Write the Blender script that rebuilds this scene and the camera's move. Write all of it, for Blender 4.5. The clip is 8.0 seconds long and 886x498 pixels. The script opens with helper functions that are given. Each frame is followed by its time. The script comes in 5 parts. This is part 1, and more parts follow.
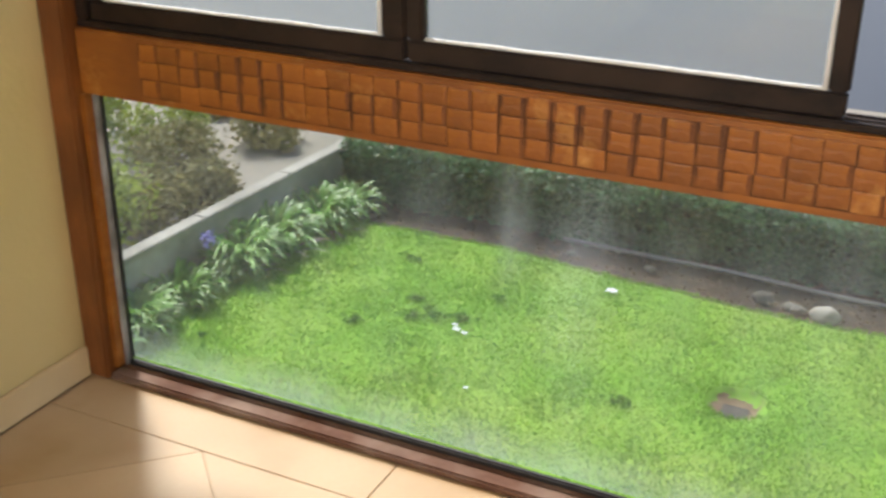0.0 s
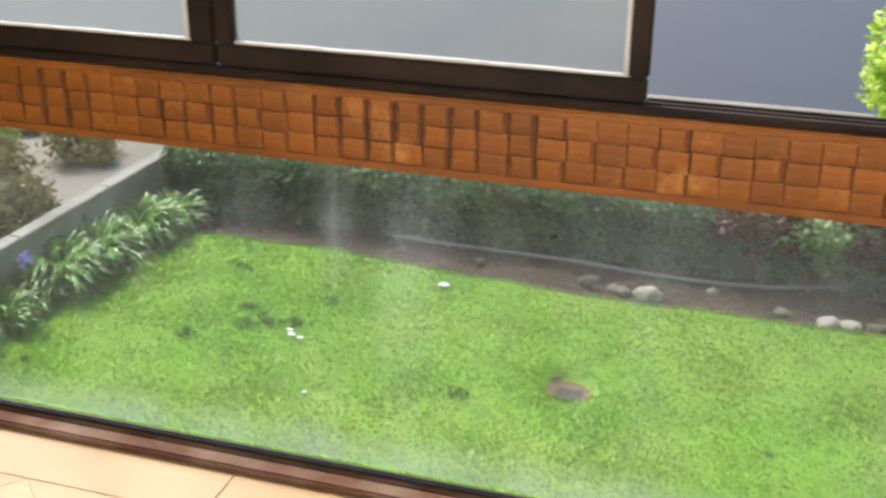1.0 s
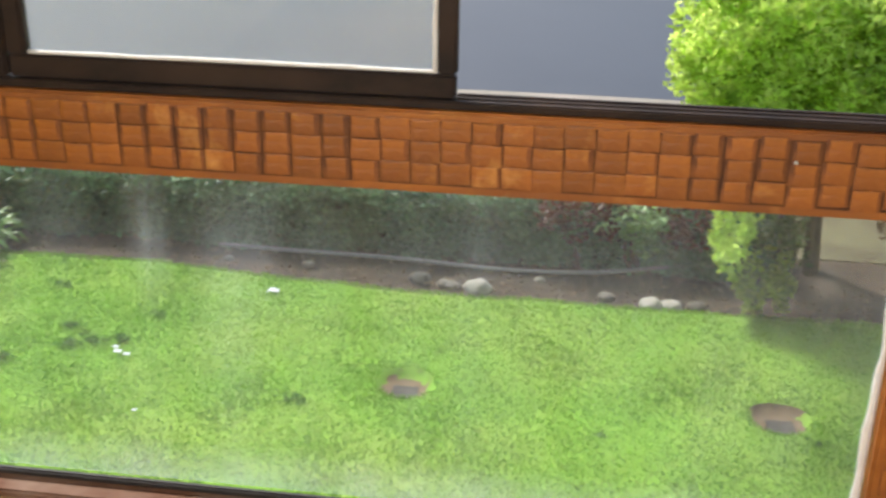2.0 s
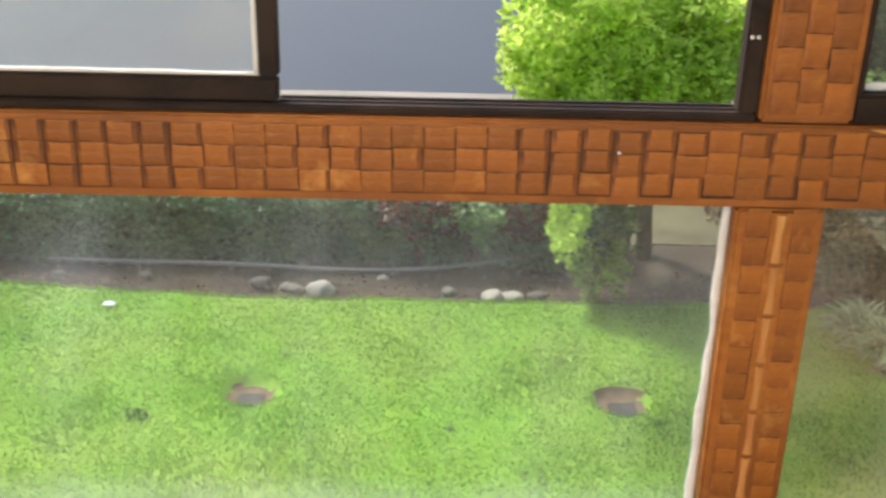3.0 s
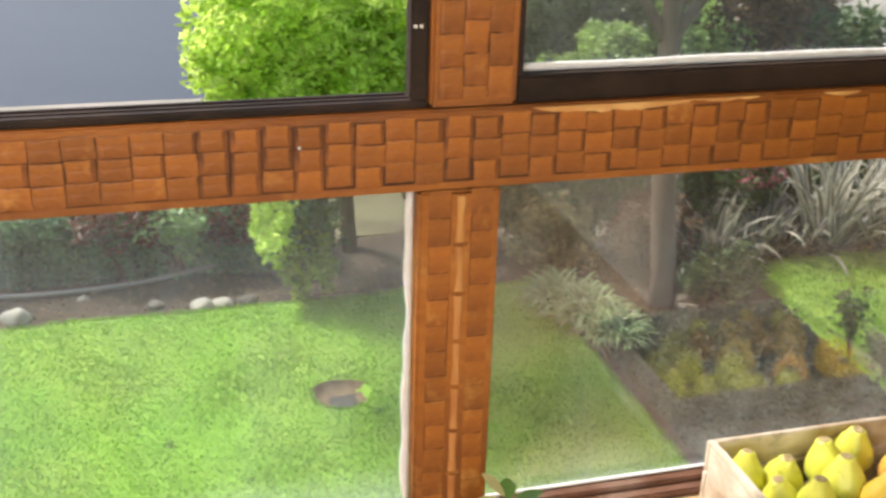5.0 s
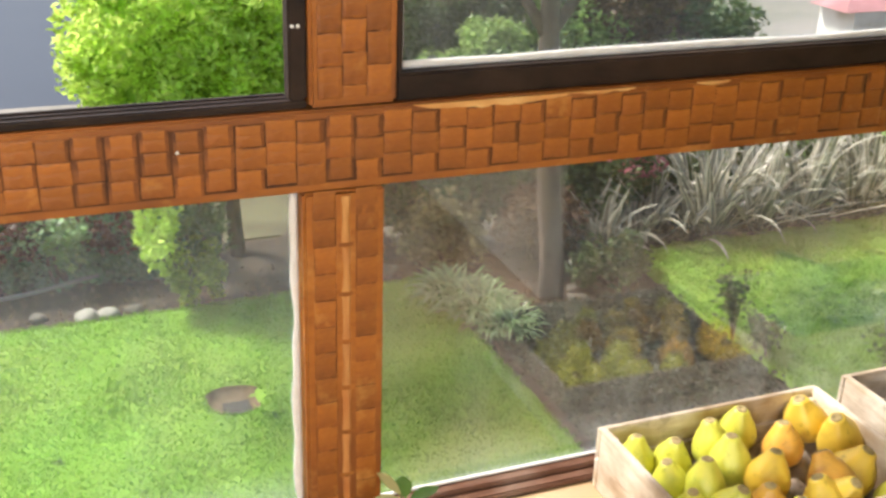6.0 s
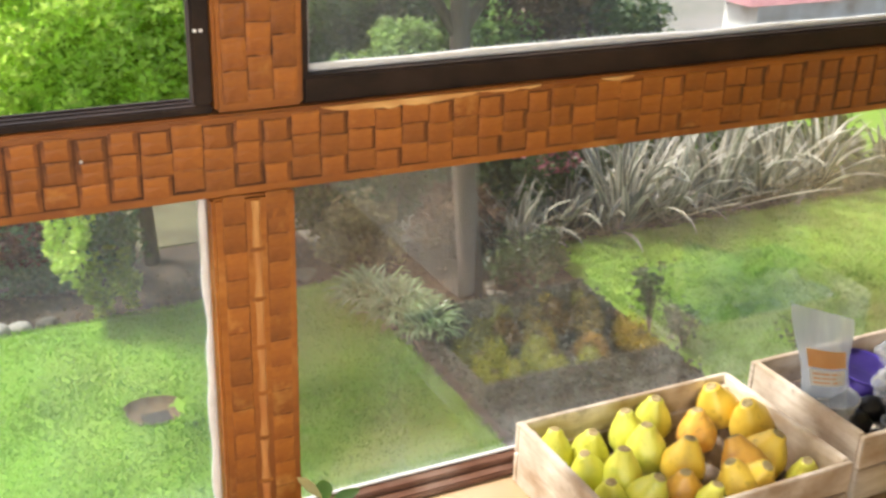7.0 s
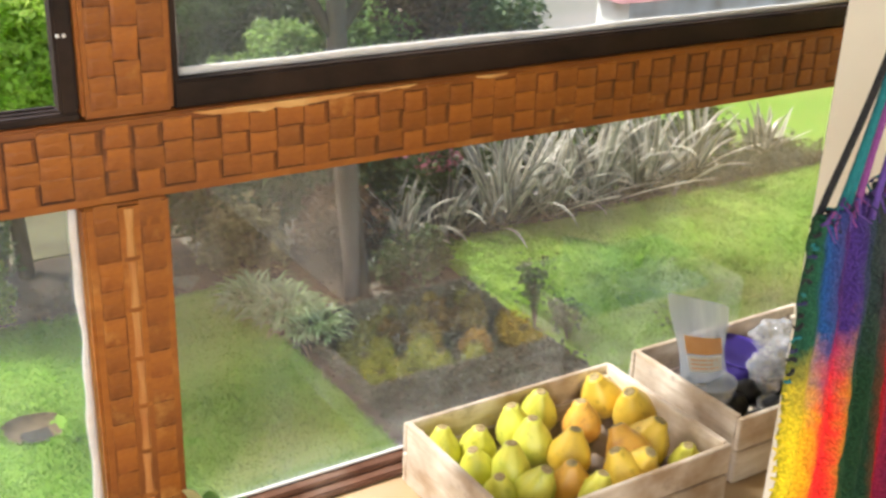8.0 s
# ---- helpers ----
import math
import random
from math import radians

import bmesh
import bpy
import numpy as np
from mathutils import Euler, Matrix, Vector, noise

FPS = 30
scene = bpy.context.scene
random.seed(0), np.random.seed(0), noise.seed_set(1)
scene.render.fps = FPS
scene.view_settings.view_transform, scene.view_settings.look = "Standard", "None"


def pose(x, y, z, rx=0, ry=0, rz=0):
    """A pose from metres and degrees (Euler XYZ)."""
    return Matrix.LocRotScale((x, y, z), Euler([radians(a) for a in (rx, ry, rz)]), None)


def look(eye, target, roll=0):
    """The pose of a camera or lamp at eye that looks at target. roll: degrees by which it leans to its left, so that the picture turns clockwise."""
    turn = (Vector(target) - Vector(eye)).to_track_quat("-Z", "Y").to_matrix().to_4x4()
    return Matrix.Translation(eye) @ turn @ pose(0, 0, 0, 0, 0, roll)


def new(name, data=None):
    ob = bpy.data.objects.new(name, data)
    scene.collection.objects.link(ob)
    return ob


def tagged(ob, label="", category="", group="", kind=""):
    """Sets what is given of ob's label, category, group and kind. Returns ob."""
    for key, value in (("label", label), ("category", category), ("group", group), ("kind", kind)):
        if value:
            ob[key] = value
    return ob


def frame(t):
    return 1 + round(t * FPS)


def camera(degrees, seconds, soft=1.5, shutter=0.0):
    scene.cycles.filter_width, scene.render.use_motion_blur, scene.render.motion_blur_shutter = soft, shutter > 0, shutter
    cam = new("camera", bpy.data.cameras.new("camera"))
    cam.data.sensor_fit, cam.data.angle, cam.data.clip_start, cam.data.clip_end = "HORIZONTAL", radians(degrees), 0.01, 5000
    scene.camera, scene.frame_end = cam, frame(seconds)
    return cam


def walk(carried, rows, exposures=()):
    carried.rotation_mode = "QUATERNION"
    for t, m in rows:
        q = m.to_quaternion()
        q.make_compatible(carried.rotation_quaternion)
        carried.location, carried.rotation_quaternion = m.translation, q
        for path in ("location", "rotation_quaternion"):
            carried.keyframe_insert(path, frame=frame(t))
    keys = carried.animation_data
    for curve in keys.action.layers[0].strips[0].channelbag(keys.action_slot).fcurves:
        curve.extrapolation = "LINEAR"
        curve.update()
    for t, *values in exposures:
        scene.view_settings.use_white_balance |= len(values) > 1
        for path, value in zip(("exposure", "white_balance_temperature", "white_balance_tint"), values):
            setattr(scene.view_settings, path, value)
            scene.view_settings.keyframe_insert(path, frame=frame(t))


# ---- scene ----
cam = camera(42.4, 8.0, soft=2.7, shutter=0.4)
PATH = [
    (0, (-0.095, -1.913, 1.492), (-0.907, -0.276, 0.679), 0.2),
    (0.5, (-0.088, -1.909, 1.49), (-0.769, -0.212, 0.68), 0.2),
    (1, (-0.076, -1.915, 1.491), (-0.617, -0.169, 0.68), 0.3),
    (2.5, (-0.052, -1.875, 1.482), (-0.166, -0.048, 0.674), 1.0),
    (3, (-0.042, -1.864, 1.48), (-0.024, -0.034, 0.673), 1.3),
    (3.5, (-0.035, -1.866, 1.481), (0.105, -0.041, 0.675), 1.3),
    (4, (-0.027, -1.867, 1.481), (0.242, -0.055, 0.678), 1.4),
    (4.5, (-0.019, -1.873, 1.48), (0.377, -0.083, 0.681), 1.7),
    (5, (-0.009, -1.872, 1.479), (0.507, -0.112, 0.682), 1.8),
    (6.5, (0.005, -1.872, 1.48), (0.766, -0.201, 0.687), 1.9),
    (7, (0.011, -1.881, 1.481), (0.836, -0.239, 0.691), 1.8),
    (7.5, (0.014, -1.884, 1.481), (0.931, -0.29, 0.695), 1.9),
    (8, (0.022, -1.882, 1.48), (1.021, -0.337, 0.697), 2.2),
]
EXPOSURES = [(0, 0.52, 6200, 10), (1, 0.57, 6250, 10), (2.5, 0.68, 6300, 10), (5, 0.88, 6350, 10), (6.5, 0.94, 6300, 10), (8, 0.90, 6200, 10)]
walk(cam, [(t, look(e, a, r)) for t, e, a, r in PATH], EXPOSURES)

# ---- light: hazy sun behind the garden, open sky, two added fill lamps behind the camera ----
world = bpy.data.worlds.new("world")
scene.world = world
world.use_nodes = True
SUN_DIR = Vector((-0.72, 0.66, 1.20)).normalized()
sky = world.node_tree.nodes.new("ShaderNodeTexSky")
sky.sky_type, sky.sun_disc = "NISHITA", False
sky.sun_elevation = math.asin(SUN_DIR.z)
sky.sun_rotation = math.atan2(SUN_DIR.x, SUN_DIR.y)
sky.air_density, sky.dust_density = 1.0, 4.0
back = world.node_tree.nodes["Background"]
world.node_tree.links.new(sky.outputs[0], back.inputs[0])
back.inputs[1].default_value = 0.15
sun = new("sun", bpy.data.lights.new("sun", "SUN"))
sun.data.energy, sun.data.angle, sun.data.color = 3.3, radians(9), (1.0, 0.96, 0.90)
sun.matrix_world = look(SUN_DIR * 30, (0, 0, 0))
# Fill lamp in an assumed opening of the south wall, lifts the indoor faces.
lamp = new("back_fill_light", bpy.data.lights.new("back_fill_light", "AREA"))
lamp.data.shape, lamp.data.size, lamp.data.size_y = "RECTANGLE", 2.6, 1.4
lamp.data.energy, lamp.data.color = 26.0, (0.98, 0.98, 1.0)
lamp.matrix_world = look((-0.1, -4.97, 1.55), (-0.1, 0, 1.2))

# Fill lamp added to brighten the east side, in an unseen west opening.
side = new("side_fill_light", bpy.data.lights.new("side_fill_light", "AREA"))
side.data.shape, side.data.size, side.data.size_y = "RECTANGLE", 1.2, 1.1
side.data.energy, side.data.color = 54.0, (0.98, 0.98, 1.0)
side.matrix_world = look((-2.07, -3.9, 1.5), (0.0, -3.9, 1.5))

# ---- materials ----


def shader(name):
    m = bpy.data.materials.new(name)
    m.use_nodes = True
    t = m.node_tree
    return m, t, t.nodes["Principled BSDF"]


def add_node(t, kind, **kw):
    n = t.nodes.new(kind)
    for k, v in kw.items():
        n.inputs[k].default_value = v
    return n


def ramp_of(t, source, stops):
    r = t.nodes.new("ShaderNodeValToRGB")
    e = r.color_ramp.elements
    while len(e) < len(stops):
        e.new(0.5)
    for el, (p, c) in zip(e, stops):
        el.position, el.color = p, (*c, 1)
    t.links.new(source, r.inputs[0])
    return r.outputs[0]


def blend(t, fac, a, b, mode="MIX"):
    n = t.nodes.new("ShaderNodeMix")
    n.data_type, n.blend_type = "RGBA", mode
    for s, v in ((n.inputs[0], fac), (n.inputs[6], a), (n.inputs[7], b)):
        if isinstance(v, (int, float)):
            s.default_value = v
        elif isinstance(v, tuple):
            s.default_value = (*v, 1)
        else:
            t.links.new(v, s)
    return n.outputs[2]


def surface(name, c1, c2, scale=6.0, rough=0.7, stain=None, stain_scale=1.2, bump=0.15, bump_scale=None, stretch=(1, 1, 1),
            vary=0.0, island=False, spec=0.4, through_light=0.0, detail=6.0, wear=None, wear_scale=3.0):
    """A surface with fine grain, broad stains, relief and a slight change from piece to piece."""
    m, t, p = shader(name)
    co = t.nodes.new("ShaderNodeTexCoord")
    mp = add_node(t, "ShaderNodeMapping", Scale=stretch)
    t.links.new(co.outputs["Object"], mp.inputs[0])
    fine = add_node(t, "ShaderNodeTexNoise", Scale=scale, Detail=detail, Roughness=0.62)
    t.links.new(mp.outputs[0], fine.inputs[0])
    col = ramp_of(t, fine.outputs[0], [(0.3, c1), (0.7, c2)])
    broad = add_node(t, "ShaderNodeTexNoise", Scale=stain_scale, Detail=4.0)
    t.links.new(co.outputs["Object"], broad.inputs[0])
    if stain:
        f = ramp_of(t, broad.outputs[0], [(0.42, (0, 0, 0)), (0.68, (1, 1, 1))])
        col = blend(t, f, col, stain)
    if wear:
        third = add_node(t, "ShaderNodeTexNoise", Scale=wear_scale, Detail=7.0, Roughness=0.7)
        place = t.nodes.new("ShaderNodeNewGeometry")
        t.links.new(place.outputs["Position"], third.inputs[0])
        f = ramp_of(t, third.outputs[0], [(0.56, (0, 0, 0)), (0.72, (0.75, 0.75, 0.75))])
        col = blend(t, f, col, wear)
    if vary:
        src = t.nodes.new("ShaderNodeNewGeometry").outputs["Random Per Island"] if island else t.nodes.new("ShaderNodeObjectInfo").outputs["Random"]
        f = ramp_of(t, src, [(0.0, (1 - vary,) * 3), (1.0, (1 + vary * 0.6,) * 3)])
        col = blend(t, 1.0, col, f, "MULTIPLY")
    t.links.new(col, p.inputs["Base Color"])
    p.inputs["Roughness"].default_value = rough
    p.inputs["Specular IOR Level"].default_value = spec
    if bump:
        b = add_node(t, "ShaderNodeBump", Strength=bump, Distance=0.01)
        g = add_node(t, "ShaderNodeTexNoise", Scale=bump_scale or scale * 2, Detail=5.0)
        t.links.new(mp.outputs[0], g.inputs[0])
        t.links.new(g.outputs[0], b.inputs["Height"])
        t.links.new(b.outputs[0], p.inputs["Normal"])
    if through_light:
        tr = t.nodes.new("ShaderNodeBsdfTranslucent")
        t.links.new(col, tr.inputs[0])
        mx = add_node(t, "ShaderNodeMixShader", Fac=through_light)
        t.links.new(p.outputs[0], mx.inputs[1])
        t.links.new(tr.outputs[0], mx.inputs[2])
        t.links.new(mx.outputs[0], t.nodes["Material Output"].inputs[0])
    return m


def dusty_glass(name, dust, streak, gloss=1.0, tint=(0.93, 0.96, 0.94), low=None, runs=(), grime_top=0.26):
    """A clear pane with a film of dust on it: see-through, mirror-like by its index, and pale where the dust lies."""
    m, t, p = shader(name)
    t.nodes.remove(p)
    clear = add_node(t, "ShaderNodeBsdfTransparent", Color=(*tint, 1))
    shine = add_node(t, "ShaderNodeBsdfGlossy", Roughness=0.008)
    face = add_node(t, "ShaderNodeLayerWeight", Blend=0.5)
    p5 = t.nodes.new("ShaderNodeMath")
    p5.operation = "POWER"
    p5.inputs[1].default_value = 4.0
    t.links.new(face.outputs["Facing"], p5.inputs[0])
    k = t.nodes.new("ShaderNodeMath")
    k.operation, k.use_clamp = "MULTIPLY_ADD", True
    k.inputs[1].default_value, k.inputs[2].default_value = 0.9 * gloss, 0.035 * gloss
    t.links.new(p5.outputs[0], k.inputs[0])
    mx = t.nodes.new("ShaderNodeMixShader")
    t.links.new(k.outputs[0], mx.inputs[0])
    t.links.new(clear.outputs[0], mx.inputs[1])
    t.links.new(shine.outputs[0], mx.inputs[2])
    film = add_node(t, "ShaderNodeBsdfTranslucent", Color=(0.72, 0.78, 0.84, 1))
    film2 = add_node(t, "ShaderNodeBsdfDiffuse", Color=(0.70, 0.74, 0.76, 1))
    both = add_node(t, "ShaderNodeMixShader", Fac=0.5)
    t.links.new(film.outputs[0], both.inputs[1])
    t.links.new(film2.outputs[0], both.inputs[2])
    co = t.nodes.new("ShaderNodeTexCoord")
    mp = add_node(t, "ShaderNodeMapping", Scale=(6, 1, 1.2))
    t.links.new(co.outputs["Object"], mp.inputs[0])
    n = add_node(t, "ShaderNodeTexNoise", Scale=1.6, Detail=6.0)
    t.links.new(mp.outputs[0], n.inputs[0])
    f = ramp_of(t, n.outputs[0], [(0.35, (dust,) * 3), (0.8, (dust + streak,) * 3)])
    if low is not None:
        sep = t.nodes.new("ShaderNodeSeparateXYZ")
        t.links.new(co.outputs["Object"], sep.inputs[0])
        rise = t.nodes.new("ShaderNodeMapRange")
        for k, v in enumerate((low, low + 0.10, grime_top, 0.0), 1):
            rise.inputs[k].default_value = v
        t.links.new(sep.outputs[2], rise.inputs[0])
        grime = t.nodes.new("ShaderNodeMath")
        grime.operation = "MULTIPLY"
        t.links.new(rise.outputs[0], grime.inputs[0])
        t.links.new(n.outputs[0], grime.inputs[1])
        f = blend(t, 1.0, f, grime.outputs[0], "ADD")
    for xm, wide, z0, amount in runs:
        # dried water runs: fine upright streaks round xm, fading out below z0
        sp = t.nodes.new("ShaderNodeSeparateXYZ")
        t.links.new(co.outputs["Object"], sp.inputs[0])
        m2 = add_node(t, "ShaderNodeMapping", Scale=(70, 1, 2.5))
        t.links.new(co.outputs["Object"], m2.inputs[0])
        fine = add_node(t, "ShaderNodeTexNoise", Scale=1.0, Detail=3.0)
        t.links.new(m2.outputs[0], fine.inputs[0])
        left = t.nodes.new("ShaderNodeMapRange")
        right = t.nodes.new("ShaderNodeMapRange")
        fade = t.nodes.new("ShaderNodeMapRange")
        for node, src, vals in ((left, 0, (xm - wide, xm, 0, 1)), (right, 0, (xm, xm + wide, 1, 0)), (fade, 2, (z0, z0 + 0.16, 0, amount))):
            t.links.new(sp.outputs[src], node.inputs[0])
            for k, v in enumerate(vals, 1):
                node.inputs[k].default_value = v
        out = fine.outputs[0]
        for node in (left, right, fade):
            mul = t.nodes.new("ShaderNodeMath")
            mul.operation = "MULTIPLY"
            t.links.new(out, mul.inputs[0])
            t.links.new(node.outputs[0], mul.inputs[1])
            out = mul.outputs[0]
        f = blend(t, 1.0, f, out, "ADD")
    mx2 = t.nodes.new("ShaderNodeMixShader")
    t.links.new(f, mx2.inputs[0])
    t.links.new(mx.outputs[0], mx2.inputs[1])
    t.links.new(both.outputs[0], mx2.inputs[2])
    t.links.new(mx2.outputs[0], t.nodes["Material Output"].inputs[0])
    return m


def leafy(name, dark, light, rough=0.45, through_light=0.35, spec=0.5, vary=0.45):
    return surface(name, dark, light, 3.0, rough, bump=0, vary=vary, island=True, through_light=through_light, spec=spec, detail=2.0)


CARVED = surface("carved_wood", (0.265, 0.082, 0.010), (0.43, 0.155, 0.021), 14, 0.42, stain=(0.195, 0.058, 0.009), stain_scale=11, bump=0.35, wear=(0.60, 0.30, 0.075), wear_scale=5.5, vary=0.22, stretch=(1, 1, 2.5))
# Block ends: stain and the shade of the dips both go into this brown.
SHADE_WOOD = surface("shaded_end_wood", (0.11, 0.035, 0.008), (0.20, 0.064, 0.011), 26, 0.55, stain=(0.28, 0.09, 0.013), stain_scale=30, bump=0.3, vary=0.35)
BEAM = surface("beam_wood", (0.265, 0.082, 0.010), (0.40, 0.142, 0.020), 9, 0.45, wear=(0.56, 0.27, 0.07), wear_scale=4.5, stain=(0.19, 0.06, 0.011), stain_scale=3, bump=0.2, stretch=(1, 2, 5))
# Darker than the beam: the corner's shade is put into this wood.
JAMB_SHADED = surface("jamb_wood_shaded", (0.17, 0.055, 0.014), (0.27, 0.095, 0.022), 9, 0.5, stain=(0.12, 0.04, 0.012), stain_scale=3, bump=0.2, stretch=(4, 4, 1))
BAMBOO = surface("split_cane", (0.42, 0.18, 0.04), (0.62, 0.34, 0.12), 16, 0.45, stain=(0.4, 0.15, 0.04), stain_scale=6, bump=0.2, stretch=(5, 3, 0.6))
# Ground between the blocks: stained dark, with the gaps' shade in the colour.
GROOVE = surface("shaded_groove", (0.032, 0.011, 0.005), (0.095, 0.032, 0.009), 12, 0.8, stain=(0.13, 0.045, 0.010), stain_scale=4.5, bump=0.2)
FRAME = surface("dark_frame_paint", (0.012, 0.007, 0.005), (0.026, 0.015, 0.010), 20, 0.6, stain=(0.036, 0.021, 0.014), stain_scale=8, spec=0.22, bump=0.12, stretch=(1, 2, 2))
SILL = surface("sill_paint", (0.10, 0.045, 0.026), (0.17, 0.085, 0.055), 12, 0.75, spec=0.15, stain=(0.24, 0.16, 0.12), stain_scale=6, bump=0.15, stretch=(1, 3, 3))
SEAL = surface("sealant", (0.68, 0.67, 0.65), (0.82, 0.81, 0.79), 30, 0.75, bump=0.3)
PLASTER = surface("cream_plaster", (0.67, 0.55, 0.27), (0.73, 0.61, 0.32), 7, 0.85, stain=(0.64, 0.52, 0.26), bump=0.12, bump_scale=60)
PIER = surface("pale_plaster", (0.80, 0.76, 0.66), (0.84, 0.80, 0.70), 7, 0.8, stain=(0.78, 0.73, 0.62), bump=0.1, bump_scale=60)
CEIL = surface("ceiling_paint", (0.75, 0.72, 0.66), (0.8, 0.77, 0.7), 5, 0.9, bump=0.1)
SKIRT = surface("baseboard_paint", (0.66, 0.52, 0.31), (0.72, 0.58, 0.36), 12, 0.6, stain=(0.58, 0.44, 0.24), stain_scale=3, bump=0.1)
TILE = surface("floor_tile", (0.48, 0.335, 0.19), (0.59, 0.44, 0.28), 5, 0.22, stain=(0.38, 0.235, 0.11), stain_scale=2.5, bump=0.04, vary=0.12)
GROUT = surface("grout", (0.40, 0.27, 0.15), (0.48, 0.34, 0.20), 30, 0.9, bump=0.2)
GLASS = dusty_glass("dusty_glass", 0.022, 0.035, low=0.043, runs=((-0.91, 0.055, 0.45, 0.17), (-1.10, 0.08, 0.50, 0.08), (-0.25, 0.08, 0.52, 0.07)))
GLASS_EAST = dusty_glass("dusty_glass_grey", 0.010, 0.024, 2.5, (0.94, 0.92, 0.90), low=0.029, grime_top=0.13)
GLASS_HAZE = dusty_glass("misted_glass", 0.052, 0.02)
GLASS_UP = dusty_glass("clear_glass", 0.012, 0.02)
CRATE = surface("crate_wood", (0.62, 0.52, 0.38), (0.86, 0.79, 0.68), 7, 0.7, stain=(0.36, 0.25, 0.15), stain_scale=6, wear=(0.22, 0.16, 0.11), wear_scale=13, bump=0.3, vary=0.15, stretch=(1.2, 1.2, 8))
LAWN = surface("lawn_soil", (0.15, 0.31, 0.02), (0.20, 0.38, 0.03), 9, 0.9, stain=(0.26, 0.38, 0.05), stain_scale=0.9, bump=0.5)
EARTH = surface("garden_soil", (0.027, 0.018, 0.012), (0.066, 0.043, 0.029), 14, 0.95, stain=(0.085, 0.058, 0.038), stain_scale=2, bump=0.6)
FAR_LAND = surface("far_land", (0.13, 0.13, 0.09), (0.27, 0.235, 0.195), 0.6, 0.95, stain=(0.32, 0.275, 0.25), stain_scale=0.08, bump=0.3)
STONE = surface("field_stone", (0.13, 0.11, 0.09), (0.30, 0.265, 0.22), 9, 0.85, stain=(0.11, 0.10, 0.085), stain_scale=4, bump=0.5, vary=0.6)
PALE_STONE = surface("pale_field_stone", (0.30, 0.27, 0.23), (0.52, 0.48, 0.42), 9, 0.85, stain=(0.22, 0.19, 0.16), stain_scale=5, bump=0.5)
CONCRETE = surface("wall_concrete", (0.30, 0.28, 0.26), (0.42, 0.40, 0.37), 6, 0.9, stain=(0.22, 0.2, 0.18), stain_scale=2.5, bump=0.3)
COPING = surface("wall_coping", (0.30, 0.28, 0.25), (0.40, 0.37, 0.33), 8, 0.85, stain=(0.22, 0.20, 0.17), bump=0.3)
OCHRE = surface("ochre_render", (0.70, 0.66, 0.44), (0.80, 0.75, 0.53), 4, 0.9, stain=(0.6, 0.55, 0.36), bump=0.2)
PIPE = surface("grey_hose", (0.22, 0.205, 0.19), (0.31, 0.29, 0.27), 20, 0.6, bump=0.1)
BARK = surface("bark", (0.075, 0.055, 0.042), (0.16, 0.118, 0.09), 12, 0.95, bump=0.8, stretch=(2, 2, 0.5))
STEM = surface("stem", (0.06, 0.05, 0.03), (0.11, 0.09, 0.05), 20, 0.9, bump=0.2)
HEDGE_LEAF = leafy("hedge_leaf", (0.06, 0.135, 0.065), (0.19, 0.32, 0.16))
RED_LEAF = leafy("red_leaf", (0.07, 0.02, 0.016), (0.16, 0.05, 0.03))
LIME_LEAF = leafy("lime_leaf", (0.50, 0.68, 0.10), (0.80, 0.94, 0.27), 0.4, 0.72, 0.5, 0.3)
OLIVE_LEAF = leafy("olive_leaf", (0.22, 0.28, 0.04), (0.44, 0.50, 0.11))
TREE_LEAF = leafy("tree_leaf", (0.045, 0.085, 0.026), (0.15, 0.21, 0.065))
RUST_LEAF = leafy("rust_leaf", (0.12, 0.07, 0.038), (0.23, 0.15, 0.08))
SCRUB_LEAF = leafy("scrub_leaf", (0.20, 0.185, 0.08), (0.40, 0.36, 0.18), 0.6, 0.35, 0.2)
STRAP_LEAF = leafy("strap_leaf", (0.11, 0.27, 0.035), (0.35, 0.57, 0.13), 0.36, 0.38, 0.5)
STRAP_GREY = leafy("strap_leaf_grey", (0.17, 0.32, 0.08), (0.55, 0.70, 0.38), 0.26, 0.35, 1.0)
SAGE_LEAF = leafy("sage_leaf", (0.22, 0.34, 0.08), (0.46, 0.60, 0.18), 0.45, 0.5)
DEAD_LEAF = leafy("dry_leaf", (0.20, 0.14, 0.08), (0.36, 0.27, 0.16))
PINK = leafy("pink_petal", (0.45, 0.12, 0.16), (0.65, 0.25, 0.3))
BLUE = leafy("blue_petal", (0.25, 0.22, 0.6), (0.4, 0.36, 0.75))
GRASS = leafy("grass_blade", (0.155, 0.33, 0.02), (0.29, 0.52, 0.05), 0.5, 0.4, 0.3, 0.22)
FLAX = surface("flax_leaf", (0.10, 0.11, 0.08), (0.27, 0.27, 0.21), 5, 0.32, bump=0.1, vary=0.5, stretch=(40, 40, 1), through_light=0.2, spec=0.7)
FLAX_EDGE = surface("flax_leaf_margin", (0.56, 0.53, 0.40), (0.82, 0.79, 0.66), 5, 0.35, bump=0.1, vary=0.4, stretch=(40, 40, 1), through_light=0.3, spec=0.6)


def water_material():
    m = surface("lake_water", (0.032, 0.035, 0.041), (0.042, 0.046, 0.053), 0.1, 0.32, spec=0.22, bump=0.05, bump_scale=0.8)
    return m


WATER = water_material()

# ---- mesh helpers ----


def mesh_object(name, bm, m, parent=None, smooth=False):
    me = bpy.data.meshes.new(name)
    bm.normal_update()
    bm.to_mesh(me)
    bm.free()
    me.materials.append(m)
    if smooth:
        me.shade_smooth()
    ob = new(name, me)
    if parent is not None:
        ob.parent = parent
    return ob


